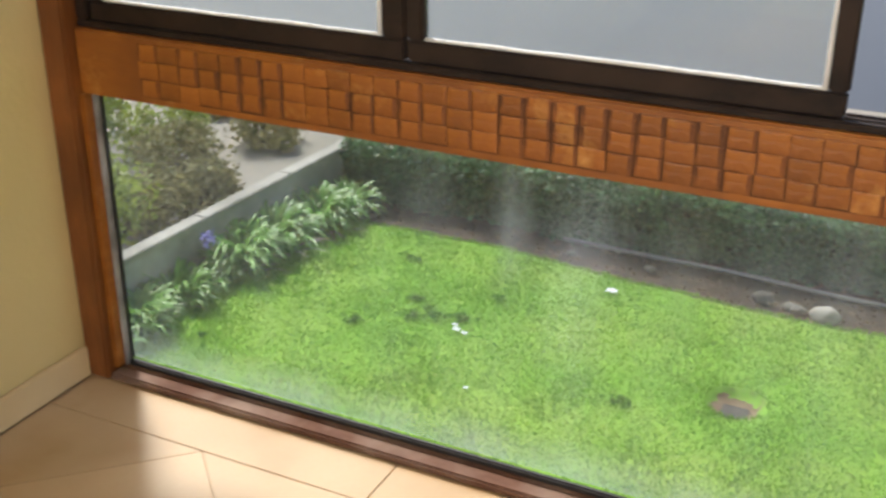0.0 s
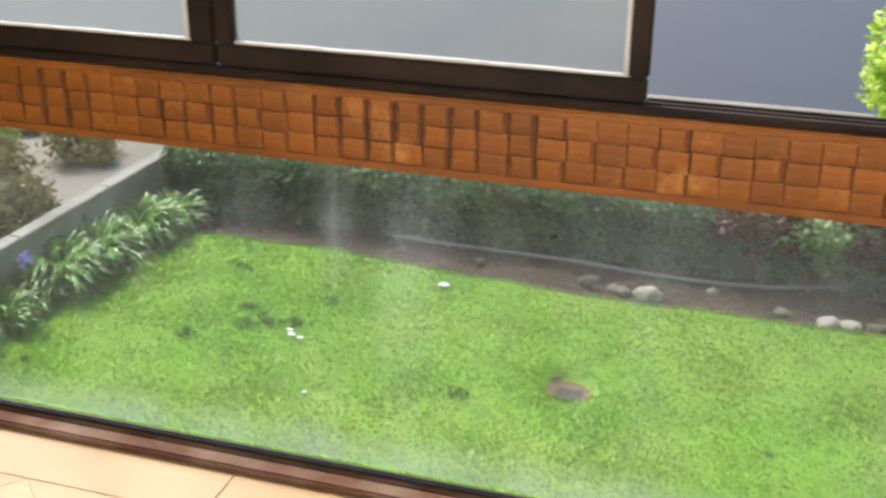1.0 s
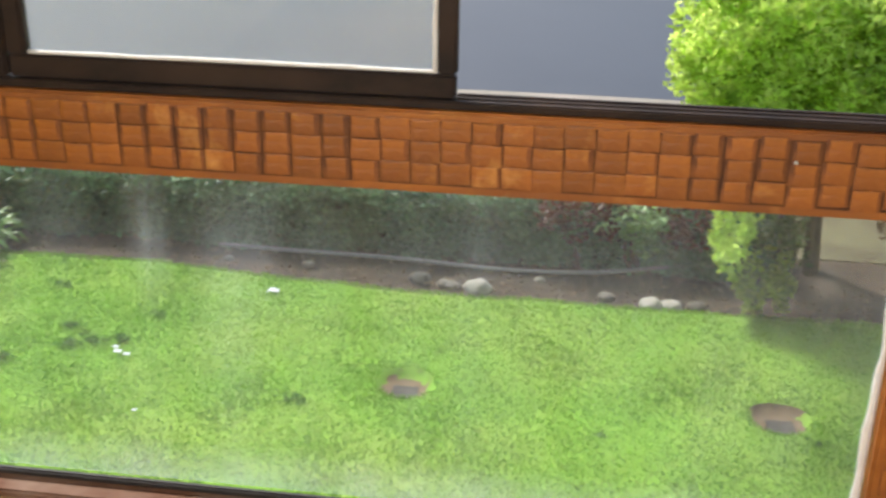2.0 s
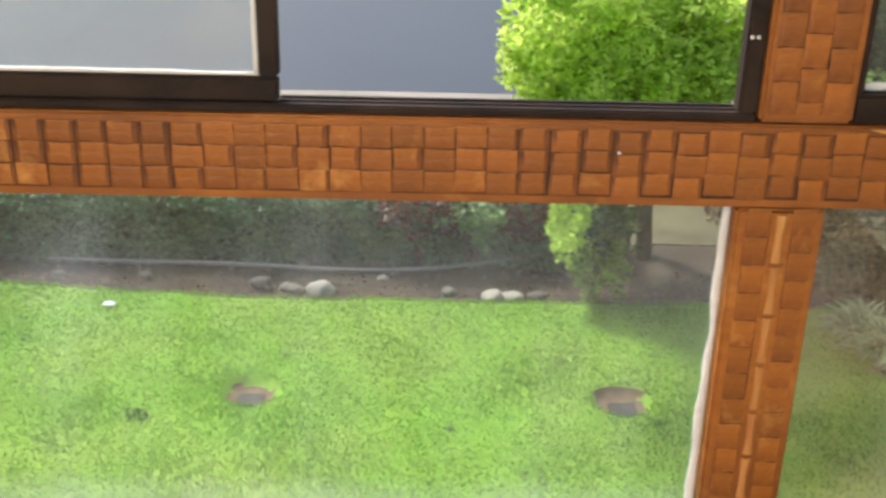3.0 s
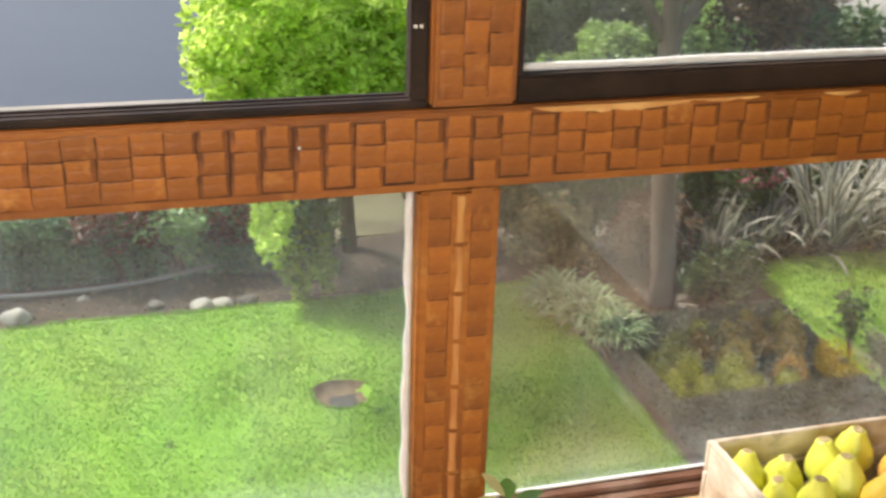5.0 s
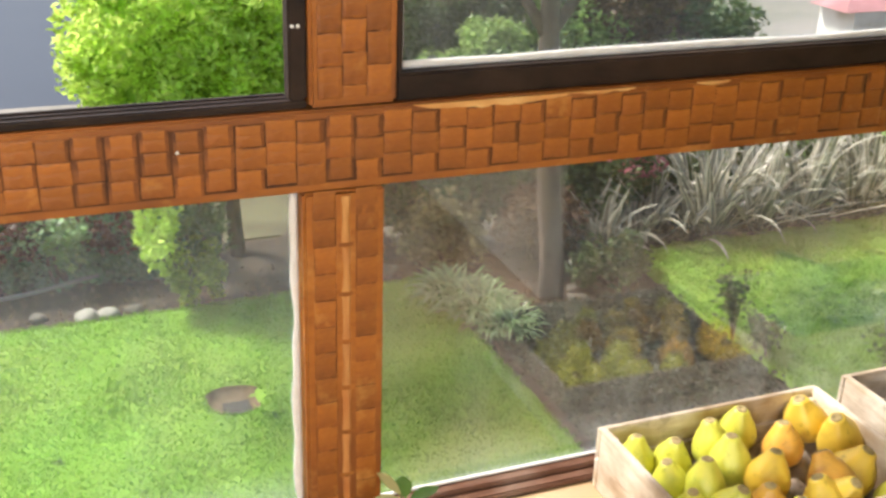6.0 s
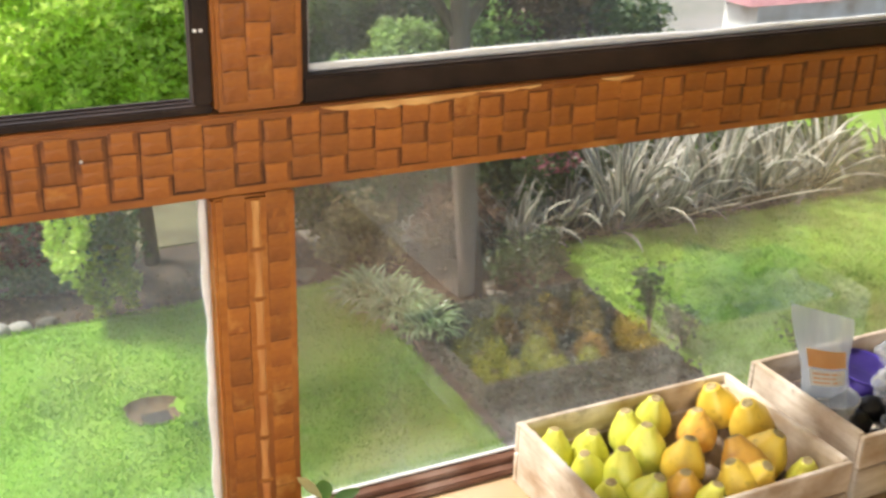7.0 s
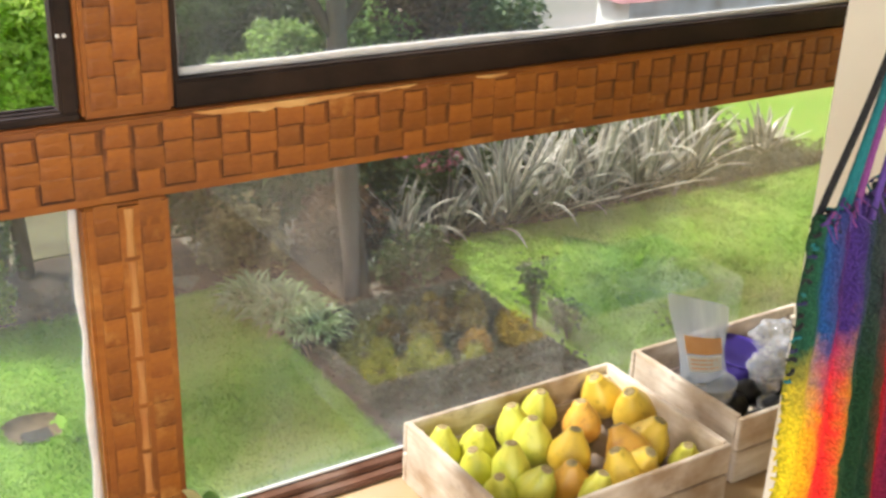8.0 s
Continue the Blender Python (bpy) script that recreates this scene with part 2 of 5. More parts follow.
def part(name, bm, m, parent, label="", smooth=False):
    return tagged(mesh_object(name, bm, m, parent, smooth), label)


def data_object(name, verts, faces, m, parent=None, smooth=False):
    me = bpy.data.meshes.new(name)
    me.from_pydata(verts, [], faces)
    me.materials.append(m)
    if smooth:
        me.shade_smooth()
    ob = new(name, me)
    if parent is not None:
        ob.parent = parent
    return ob


def thing(name, at, label, category, group="", kind=""):
    ob = new(name)
    ob.location = at
    ob.empty_display_size = 0.1
    bpy.context.view_layer.update()
    return tagged(ob, label, category, group, kind)


def slab(bm, x0, x1, y0, y1, z0, z1, bevel=0.0):
    made = bmesh.ops.create_cube(bm, size=1, matrix=Matrix.Translation(((x0 + x1) / 2, (y0 + y1) / 2, (z0 + z1) / 2)) @ Matrix.Diagonal((x1 - x0, y1 - y0, z1 - z0, 1)))
    if bevel:
        edges = list({e for v in made["verts"] for e in v.link_edges})
        bmesh.ops.bevel(bm, geom=edges, offset=bevel, segments=2, affect="EDGES")
    return bm


def box(x0, x1, y0, y1, z0, z1, bevel=0.0):
    return slab(bmesh.new(), x0, x1, y0, y1, z0, z1, bevel)


def structure(name, bm, m, label, category):
    return tagged(mesh_object(name, bm, m), label, category, kind="structure")


def lathe(profile, seg=20, wobble=None):
    """A turned body from (radius, height) pairs; wobble(angle, height) scales the radius."""
    bm = bmesh.new()
    rings = []
    for r, z in profile:
        ring = []
        for i in range(seg):
            a = 2 * math.pi * i / seg
            k = wobble(a, z) if wobble else 1
            ring.append(bm.verts.new((r * k * math.cos(a), r * k * math.sin(a), z)))
        rings.append(ring)
    for a, b in zip(rings, rings[1:]):
        for i in range(seg):
            j = (i + 1) % seg
            bm.faces.new((a[i], a[j], b[j], b[i]))
    bm.faces.new(list(reversed(rings[0])))
    bm.faces.new(rings[-1])
    return bm


def tube(points, r0, r1, seg=8):
    """A tapered tube along points."""
    bm = bmesh.new()
    rings = []
    n = len(points)
    for i, p in enumerate(points):
        p = Vector(p)
        d = (Vector(points[min(i + 1, n - 1)]) - Vector(points[max(i - 1, 0)])).normalized()
        a = d.cross(Vector((0.31, 0.87, 0.39))).normalized()
        b = d.cross(a)
        r = r0 + (r1 - r0) * i / max(1, n - 1)
        rings.append([bm.verts.new(p + r * (math.cos(2 * math.pi * k / seg) * a + math.sin(2 * math.pi * k / seg) * b)) for k in range(seg)])
    for a, b in zip(rings, rings[1:]):
        for k in range(seg):
            j = (k + 1) % seg
            bm.faces.new((a[k], a[j], b[j], b[k]))
    bm.faces.new(list(reversed(rings[0])))
    bm.faces.new(rings[-1])
    bmesh.ops.recalc_face_normals(bm, faces=bm.faces)
    return bm


def leaf_cloud(centres, size, rng, upward=0.3, narrow=0.5):
    """Vertices and faces of small folded leaves at the centres, each turned its own way."""
    c = np.asarray(centres)
    n = len(c)
    d = rng.normal(size=(n, 3))
    d[:, 2] = d[:, 2] * 0.7 + upward
    d /= np.linalg.norm(d, axis=1)[:, None]
    s = np.cross(d, rng.normal(size=(n, 3)))
    s /= np.linalg.norm(s, axis=1)[:, None]
    up = np.cross(s, d)
    ln = size * rng.uniform(0.6, 1.4, (n, 1))
    w = ln * narrow * 0.5
    v = np.stack([c - d * ln * 0.5, c + s * w + up * w * 0.35, c + d * ln * 0.5, c - s * w + up * w * 0.35], 1).reshape(-1, 3)
    i = np.arange(n)[:, None] * 4
    f = np.concatenate([i + np.array([0, 1, 2]), i + np.array([0, 2, 3])], 1).reshape(-1, 3)
    return v.tolist(), f.tolist()


def clumpy_points(n, centre, radius, rng, clumps=40, clump_size=0.3, shell=0.55):
    """Points in many overlapping clumps that fill an uneven ellipsoid."""
    radius = np.array(radius)
    dirs = rng.normal(size=(clumps, 3))
    dirs /= np.linalg.norm(dirs, axis=1)[:, None]
    hubs = np.array(centre) + dirs * radius * rng.uniform(shell, 1.0, (clumps, 1))
    pick = rng.integers(0, clumps, n)
    sz = clump_size * rng.uniform(0.6, 1.2, clumps)
    off = rng.normal(size=(n, 3))
    off /= np.linalg.norm(off, axis=1)[:, None]
    return hubs[pick] + off * (sz[pick] * rng.uniform(0.35, 1.0, n) ** 0.6)[:, None]


def strap_leaves(n, length, width, rng, lean=(0.2, 1.0), droop=1.0, seg=5, base=0.05):
    """Vertices and faces of arching strap leaves that rise from one crown."""
    verts, faces = [], []
    for _ in range(n):
        a = rng.uniform(0, 2 * math.pi)
        out = Vector((math.cos(a), math.sin(a), 0))
        side = Vector((-out.y, out.x, 0))
        tilt = rng.uniform(*lean)
        ln = length * rng.uniform(0.65, 1.15)
        p = out * base * rng.uniform(0, 1) + side * rng.uniform(-base, base)
        start = len(verts)
        for k in range(seg + 1):
            u = k / seg
            w = width * 0.5 * min(1, 0.55 + u * 2) * (1 - u ** 4 * 0.97)
            verts += [tuple(p - side * w + Vector((0, 0, w * 0.4))), tuple(p), tuple(p + side * w + Vector((0, 0, w * 0.4)))]
            ang = tilt + droop * u * u * rng.uniform(0.8, 1.2)
            p = p + (out * math.sin(ang) + Vector((0, 0, 1)) * math.cos(ang)) * ln / seg
        for k in range(seg):
            q = start + 3 * k
            faces += [(q, q + 1, q + 4, q + 3), (q + 1, q + 2, q + 5, q + 4)]
    return verts, faces


RNG = np.random.default_rng(7)
GROUND = -2.6

# ---- the room ----
XW, XE, ALC = -2.05, 1.436, 2.95
# The gap left in the west wall is unseen, cut for the side lamp.
west = box(XW - 0.15, XW, -3.3, 0.12, -0.1, 2.5)
slab(west, XW - 0.15, XW, -5.0, -4.5, -0.1, 2.5)
slab(west, XW - 0.15, XW, -4.5, -3.3, -0.1, 0.95)
slab(west, XW - 0.15, XW, -4.5, -3.3, 2.05, 2.5)
structure("wall_west", west, PLASTER, "cream painted plaster wall beside the window", "wall")
east = box(XE, XE + 0.06, -2.25, -0.766, -0.1, 2.5, 0.006)
slab(east, XE, XE + 0.16, -2.4, -2.251, -0.1, 2.5)
slab(east, XE, XE + 0.16, -5.0, -2.401, -0.1, 2.5)
structure("wall_east", east, PIER, "pale cream plaster wall ending before the window bay", "wall")
structure("wall_alcove", box(ALC, ALC + 0.15, -2.45, 0.12, -0.1, 2.5), PLASTER, "cream plaster end wall beyond the pier", "wall")
structure("wall_alcove_back", box(XE + 0.162, ALC, -2.45, -2.30, -0.1, 2.5), PLASTER, "cream plaster back wall beyond the pier", "wall")
structure("ceiling", box(XW - 0.15, ALC + 0.15, -5.15, 0.12, 2.502, 2.62), CEIL, "plain white painted ceiling", "ceiling")
# The opening here is assumed, made for the back lamp.
back = bmesh.new()
slab(back, XW - 0.15, -1.5, -5.15, -5.002, -0.1, 2.5)
slab(back, 1.3, XE + 0.16, -5.15, -5.002, -0.1, 2.5)
slab(back, -1.5, 1.3, -5.15, -5.002, -0.1, 0.8)
slab(back, -1.5, 1.3, -5.15, -5.002, 2.3, 2.5)
structure("wall_south", back, PLASTER, "cream plaster wall with a wide opening for the fill lamp", "wall")
structure("outer_wall", box(XW - 0.15, ALC + 0.15, -0.12, 0.046, GROUND - 0.1, -0.15), OCHRE, "rendered outer wall under the window", "wall")
structure("lower_wall_west", box(XW - 0.15, XW, -5.15, -0.122, GROUND - 0.3, -0.15), OCHRE, "rendered wall of the storey below", "wall")
structure("lower_wall_east", box(ALC, ALC + 0.15, -5.15, -0.122, GROUND - 0.3, -0.15), OCHRE, "rendered wall of the storey below", "wall")
structure("lower_wall_south", box(XW, ALC, -5.15, -5.0, GROUND - 0.3, -0.15), OCHRE, "rendered wall of the storey below", "wall")
structure("baseboard", box(XW + 0.001, XW + 0.018, -5.0, -0.031, 0.002, 0.085, 0.004), SKIRT, "cream painted timber baseboard along the wall", "baseboard")
floor = structure("floor", box(XW - 0.15, ALC + 0.15, -5.15, 0.046, -0.148, -0.004), GROUT, "glossy tan floor tiles, laid diagonally with a border", "floor")

# ---- timber window wall ----
TOP, BOT = 0.90, 0.748
beam = structure("beam", box(-1.976, ALC, 0.0, 0.11, BOT, TOP, 0.004), BEAM, "orange-brown timber beam carved with a basket-weave pattern", "beam")
part("groove_ground", box(-1.794, ALC - 0.055, -0.0015, 0.004, 0.764, 0.884), GROOVE, beam, "dark groove ground, shade put into its colour")
structure("corner_post", box(XW, -1.978, -0.030, 0.050, 0.0, 2.5, 0.006), JAMB_SHADED, "red-brown timber jamb in the corner of the room", "post")
post_low = structure("post_lower", box(0.492, 0.648, 0.0, 0.052, 0.0, BOT - 0.003, 0.005), BEAM, "orange timber post carved beside a split cane strip", "post")
post_up = structure("post_upper", box(0.508, 0.668, -0.002, 0.11, TOP + 0.004, 2.5, 0.006), BEAM, "orange timber post carved with rectangular blocks", "post")
structure("header", box(-1.976, ALC, 0.0, 0.11, 2.12, 2.5, 0.004), BEAM, "plain timber header over the window", "beam")

# lower rail of the window, at the floor
GASKET = surface("black_gasket", (0.010, 0.009, 0.009), (0.028, 0.024, 0.022), 30, 0.6, bump=0.3)
ALLOY = surface("weathered_alloy", (0.30, 0.30, 0.31), (0.46, 0.45, 0.44), 14, 0.5, stain=(0.12, 0.11, 0.11), stain_scale=9, bump=0.15)
rail = bmesh.new()
slab(rail, -1.976, 0.490, -0.026, 0.020, 0.0, 0.020, 0.005)
slab(rail, -1.976, 0.490, 0.0205, 0.048, 0.0, 0.024, 0.003)
sill = structure("sill_west", rail, SILL, "dusty brown painted timber rail at the floor", "sill")
part("gasket", box(-1.952, 0.488, 0.022, 0.038, 0.0245, 0.041, 0.004), GASKET, sill, "black rubber gasket under the glass")
rail = bmesh.new()
slab(rail, 0.65, ALC, -0.022, 0.048, 0.0, 0.016, 0.004)
slab(rail, 0.65, ALC, 0.006, 0.048, 0.016, 0.028, 0.003)
structure("sill_east", rail, SILL, "red-brown painted timber rail at the floor", "sill")


def bead(name, x0, x1, z0, z1, y, parent, rng, wide=0.006, along="z"):
    """A hand-run bead of sealant of uneven width."""
    bm = bmesh.new()
    n = max(8, int((abs(z1 - z0) + abs(x1 - x0)) / 0.03))
    prev = None
    for i in range(n + 1):
        u = i / n
        w = wide * (0.85 + (0.5 if along == "z" else 0.25) * noise.noise((u * 9, x0 * 3, z0 * 5 + 1)))
        w = max(0.002, w)
        if along == "z":
            z = z0 + (z1 - z0) * u
            ring = [bm.verts.new(p) for p in ((x0, y, z), (x0 - w, y - 0.004, z), (x0 - 2 * w, y, z), (x0 - 2 * w, y + 0.004, z), (x0, y + 0.004, z))]
        else:
            x = x0 + (x1 - x0) * u
            ring = [bm.verts.new(p) for p in ((x, y, z0), (x, y - 0.004, z0 + w), (x, y, z0 + 2 * w), (x, y + 0.004, z0 + 2 * w), (x, y + 0.004, z0))]
        if prev:
            for k in range(5):
                bm.faces.new((prev[k], prev[(k + 1) % 5], ring[(k + 1) % 5], ring[k]))
        else:
            bm.faces.new(list(reversed(ring)))
        prev = ring
    bm.faces.new(prev)
    bmesh.ops.recalc_face_normals(bm, faces=bm.faces)
    return part(name, bm, SEAL, parent, "uneven white sealant bead", True)


def pane(name, x0, x1, z0, z1, y, m, parent):
    ob = part(name, box(x0, x1, y, y + 0.005, z0, z1), m, parent)
    ob.visible_shadow = False
    return ob


# lower fixed panes
w = thing("window_1", (0, 0, 0), "large fixed lower pane of dusty glass in timber", "window", kind="structure")
pane("pane", -1.974, 0.488, 0.043, BOT - 0.001, 0.040, GLASS, w)
bead("sealant", 0.490, 0.490, 0.045, BOT - 0.005, 0.030, w, RNG, 0.0085)
part("glazing_bead", box(-1.9775, -1.962, -0.008, 0.038, 0.026, BOT - 0.001, 0.003), BEAM, w, "orange timber glazing bead")
part("edge_strip", box(-1.9615, -1.951, 0.016, 0.038, 0.026, BOT - 0.001, 0.002), ALLOY, w, "weathered grey metal edge strip")
part("edge_gasket", box(-1.9505, -1.946, 0.028, 0.039, 0.042, BOT - 0.002, 0.001), GASKET, w, "black rubber gasket")
w = thing("window_2", (0, 0, 0), "large fixed lower pane of greyish dusty glass", "window", kind="structure")
pane("pane", 0.649, ALC - 0.002, 0.029, BOT - 0.001, 0.040, GLASS_EAST, w)
bead("sealant", 0.66, ALC - 0.01, 0.0285, 0.0285, 0.034, w, RNG, 0.004, "x")

# upper sliding window, west: two misted sashes slid to one side, the rest open
w = thing("window_3", (0, 0, 0), "dark sliding window, two misted sashes, one part open", "window", kind="structure")
part("bottom_track", box(-1.976, 0.506, 0.012, 0.066, TOP + 0.001, 0.916, 0.003), FRAME, w)
part("track_lip", box(-0.31, 0.475, 0.050, 0.060, 0.9165, 0.9195, 0.001), FRAME, w)
part("track_lip", box(-0.31, 0.475, 0.028, 0.033, 0.9165, 0.919, 0.001), FRAME, w)
part("jamb", box(0.474, 0.507, 0.010, 0.048, 0.917, 2.10, 0.004), FRAME, w)
part("jamb", box(-1.976, -1.945, 0.012, 0.10, 0.917, 2.10, 0.004), FRAME, w)
part("head", box(-1.976, 0.506, 0.012, 0.10, 2.101, 2.119, 0.003), FRAME, w)
for x0, x1, y, st in ((-1.940, -1.139, 0.020, 0.052), (-1.137, -0.308, 0.022, 0.034)):
    sash = part("sash", box(x0 + 0.002, x1 - 0.002, y, y + 0.028, 0.918, 0.960, 0.004), FRAME, w)
    part("stile", box(x0, x0 + 0.036, y - 0.001, y + 0.029, 0.961, 2.09, 0.004), FRAME, sash)
    part("stile", box(x1 - st, x1, y - 0.001, y + 0.029, 0.961, 2.09, 0.004), FRAME, sash)
    part("top_rail", box(x0 + 0.037, x1 - st - 0.001, y, y + 0.028, 2.05, 2.09, 0.004), FRAME, sash)
    pane("pane", x0 + 0.037, x1 - st - 0.001, 0.961, 2.049, y + 0.012, GLASS_HAZE, sash)
    bead("sealant", x0 + 0.04, x1 - st - 0.003, 0.9605, 0.9605, y + 0.006, sash, RNG, 0.004, "x")
    bead("sealant", x1 - st, x1 - st, 0.962, 2.04, y + 0.006, sash, RNG, 0.006)
for sx in (0.4815, 0.4915):
    part("screw", lathe([(0.0035, 0.0), (0.0035, 0.0015), (0.002, 0.0025)], 10), SEAL, w, "small bright screw head", True).matrix_basis = pose(sx, 0.0095, 1.048, 90, 0, 0)
# upper window, east: one fixed light with a deep bottom rail
w = thing("window_4", (0, 0, 0), "dark-framed upper window with a whitened glass edge", "window", kind="structure")
part("bottom_rail", box(0.671, ALC, 0.012, 0.10, TOP + 0.001, 0.952, 0.005), FRAME, w)
part("jamb", box(0.671, 0.684, 0.012, 0.10, 0.953, 2.10, 0.003), FRAME, w)
part("head", box(0.671, ALC, 0.012, 0.10, 2.101, 2.119, 0.003), FRAME, w)
pane("pane", 0.685, ALC - 0.002, 0.953, 2.10, 0.050, GLASS_UP, w)
bead("sealant", 0.69, ALC - 0.01, 0.9525, 0.9525, 0.040, w, RNG, 0.0085, "x")
bead("sealant", 0.695, 0.695, 0.954, 2.08, 0.044, w, RNG, 0.003)

# ---- carved blocks ----


def carved_mesh(wd, ht, lift, seed, dark=(), sink=0.0):
    """One strap of the carving: a low block with worn, chamfered edges.
    dark: which ends carry shade in their colour (0 and 1); sink: how far the ends dive under their neighbours."""
    r = random.Random(seed)
    us, vs = (-1, -r.uniform(0.62, 0.80), -0.3, 0.3, r.uniform(0.62, 0.80), 1), (-1, -0.86, 0, 0.86, 1)
    verts, faces = [], []
    for v in vs:
        for u in us:
            edge = abs(u) == 1 or abs(v) == 1
            h = lift - sink * abs(u) ** 3 - (0.0008 if edge else 0) + r.uniform(-0.0002, 0.0002)
            jit = 0.0008 if edge else 0.0006
            verts.append((u * wd / 2 + r.uniform(-jit, jit), -max(0.0007, h), v * ht / 2 + r.uniform(-jit, jit)))
    m, rows = len(us), len(vs)
    for j in range(rows - 1):
        for i in range(m - 1):
            q = j * m + i
            faces.append((q, q + 1, q + m + 1, q + m))
    rim = list(range(m)) + [j * m + m - 1 for j in range(1, rows)] + [(rows - 1) * m + i for i in range(m - 2, -1, -1)] + [j * m for j in range(rows - 2, 0, -1)]
    start = len(verts)
    verts += [(verts[q][0], 0.002, verts[q][2]) for q in rim]
    for k in range(len(rim)):
        k2 = (k + 1) % len(rim)
        faces.append((rim[k], start + k, start + k2, rim[k2]))
    me = bpy.data.meshes.new("carved_block")
    me.from_pydata(verts, [], faces)
    me.materials.append(CARVED)
    me.materials.append(SHADE_WOOD)
    # the chosen end columns get the darker, shaded wood
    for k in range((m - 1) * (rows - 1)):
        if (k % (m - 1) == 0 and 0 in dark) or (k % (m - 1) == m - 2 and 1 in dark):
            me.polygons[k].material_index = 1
    return me


PITCH, ROWH = 0.0542, 0.0405
OVER = [carved_mesh(PITCH - 0.0012 - 0.0003 * s, ROWH - 0.0012 - 0.0002 * s, 0.0026, s) for s in range(5)]
UNDER = [carved_mesh(PITCH - 0.0020 - 0.0004 * s, ROWH - 0.0018, 0.0021, 10 + s, (), 0.0011) for s in range(5)]
SHADED = [carved_mesh(PITCH - 0.0032 - 0.0006 * s, ROWH - 0.0014 - 0.0003 * s, 0.0022, 20 + s, (0, 1), 0.0012) for s in range(5)]
SHADED_END = [carved_mesh(PITCH - 0.0040 - 0.0006 * s, ROWH - 0.0018, 0.0023, 25 + s, (1,), 0.0010) for s in range(5)]
UPPER = [carved_mesh(0.0432, 0.0568, 0.0022, 30 + s) for s in range(4)]
NARROW = [carved_mesh(0.0415, 0.0540, 0.0014, 40 + s) for s in range(4)]


def put_block(me, x, y, z, parent, tilt=0.0):
    ob = new("carved_block", me)
    ob.parent = parent
    ob.matrix_basis = pose(x, y, z, 0, tilt, 0)
    return ob


r = random.Random(3)
for i in range(int((ALC - 0.06 + 1.79) / PITCH)):
    x = -1.768 + i * PITCH
    # how often a column's ends get the shaded colour
    dark_chance = 0.46 + 0.95 * noise.noise((x * 2.3, 4.7, 0)) - (0.25 if x > 0.15 else 0)
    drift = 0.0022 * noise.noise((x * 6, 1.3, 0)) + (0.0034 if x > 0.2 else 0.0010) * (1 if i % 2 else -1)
    darkened = r.random() < dark_chance
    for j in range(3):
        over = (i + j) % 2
        if darkened and r.random() < 0.88:
            kind = SHADED
        elif over:
            kind = OVER
        else:
            kind = SHADED_END if r.random() < 0.55 else UNDER
        put_block(r.choice(kind), x + r.uniform(-0.0007, 0.0007), -0.001 + r.uniform(-0.0002, 0.0002), 0.7855 + j * ROWH + drift + r.uniform(-0.0006, 0.0006), beam, r.uniform(-1.0, 1.0))
part("groove_ground", box(0.512, 0.632, -0.0015, 0.004, 0.03, 0.74), GROOVE, post_low, "dark groove ground, shade put into its colour")
for j in range(13):
    z = 0.055 + j * 0.0555
    put_block(r.choice(NARROW), 0.532 + r.uniform(-0.002, 0.002), -0.001, z, post_low, r.uniform(-0.7, 0.7))
    put_block(r.choice(NARROW), 0.613 + r.uniform(-0.002, 0.002), -0.001, z + 0.026 * (1 if j < 12 else 0), post_low, r.uniform(-0.7, 0.7))
KNOB = [carved_mesh(0.032, 0.0085, 0.0024, 60 + s) for s in range(3)]
for q in range(7):
    z0 = 0.035 + q * 0.1015
    cane = bmesh.new()
    prev = None
    for k in range(12):
        u = k / 11
        z = z0 + 0.092 * u
        wd = 0.0080 + 0.0030 * abs(u - 0.5) * 2 + 0.0015 * noise.noise((z * 40, 0, 0))
        xm = 0.5725 + 0.002 * noise.noise((z * 8, 3, 0))
        ring = [cane.verts.new(p) for p in ((xm - wd, -0.001, z), (xm - wd * 0.5, -0.0055, z), (xm + wd * 0.4, -0.0065, z), (xm + wd, -0.001, z))]
        if prev:
            for e in range(3):
                cane.faces.new((prev[e], prev[e + 1], ring[e + 1], ring[e]))
        prev = ring
    part("cane_strip", cane, BAMBOO, post_low, "pale split cane strip")
    if q < 6:
        put_block(KNOB[q % 3], 0.5725, -0.001, z0 + 0.0965, post_low)
part("cane_bed", box(0.5535, 0.5915, -0.0028, 0.0, 0.03, 0.74), BEAM, post_low)
part("groove_ground", box(0.522, 0.655, -0.0035, 0.002, 0.92, 2.45), GROOVE, post_up, "dark groove ground, shade put into its colour")
STUB = carved_mesh(0.0440, 0.0225, 0.0022, 36)
put_block(STUB, 0.5888, -0.003, 0.9305, post_up)
for j in range(26):
    for i in range(3):
        z = 0.948 + j * 0.0585 + (0.0235 if i == 1 else 0)
        put_block(r.choice(UPPER), 0.544 + i * 0.0448 + r.uniform(-0.0015, 0.0015), -0.003, z, post_up, r.uniform(-1.5, 1.5))

RAW = surface("raw_wood", (0.62, 0.33, 0.10), (0.74, 0.46, 0.18), 18, 0.7, stain=(0.5, 0.22, 0.06), stain_scale=12, bump=0.3, stretch=(0.6, 2, 4))


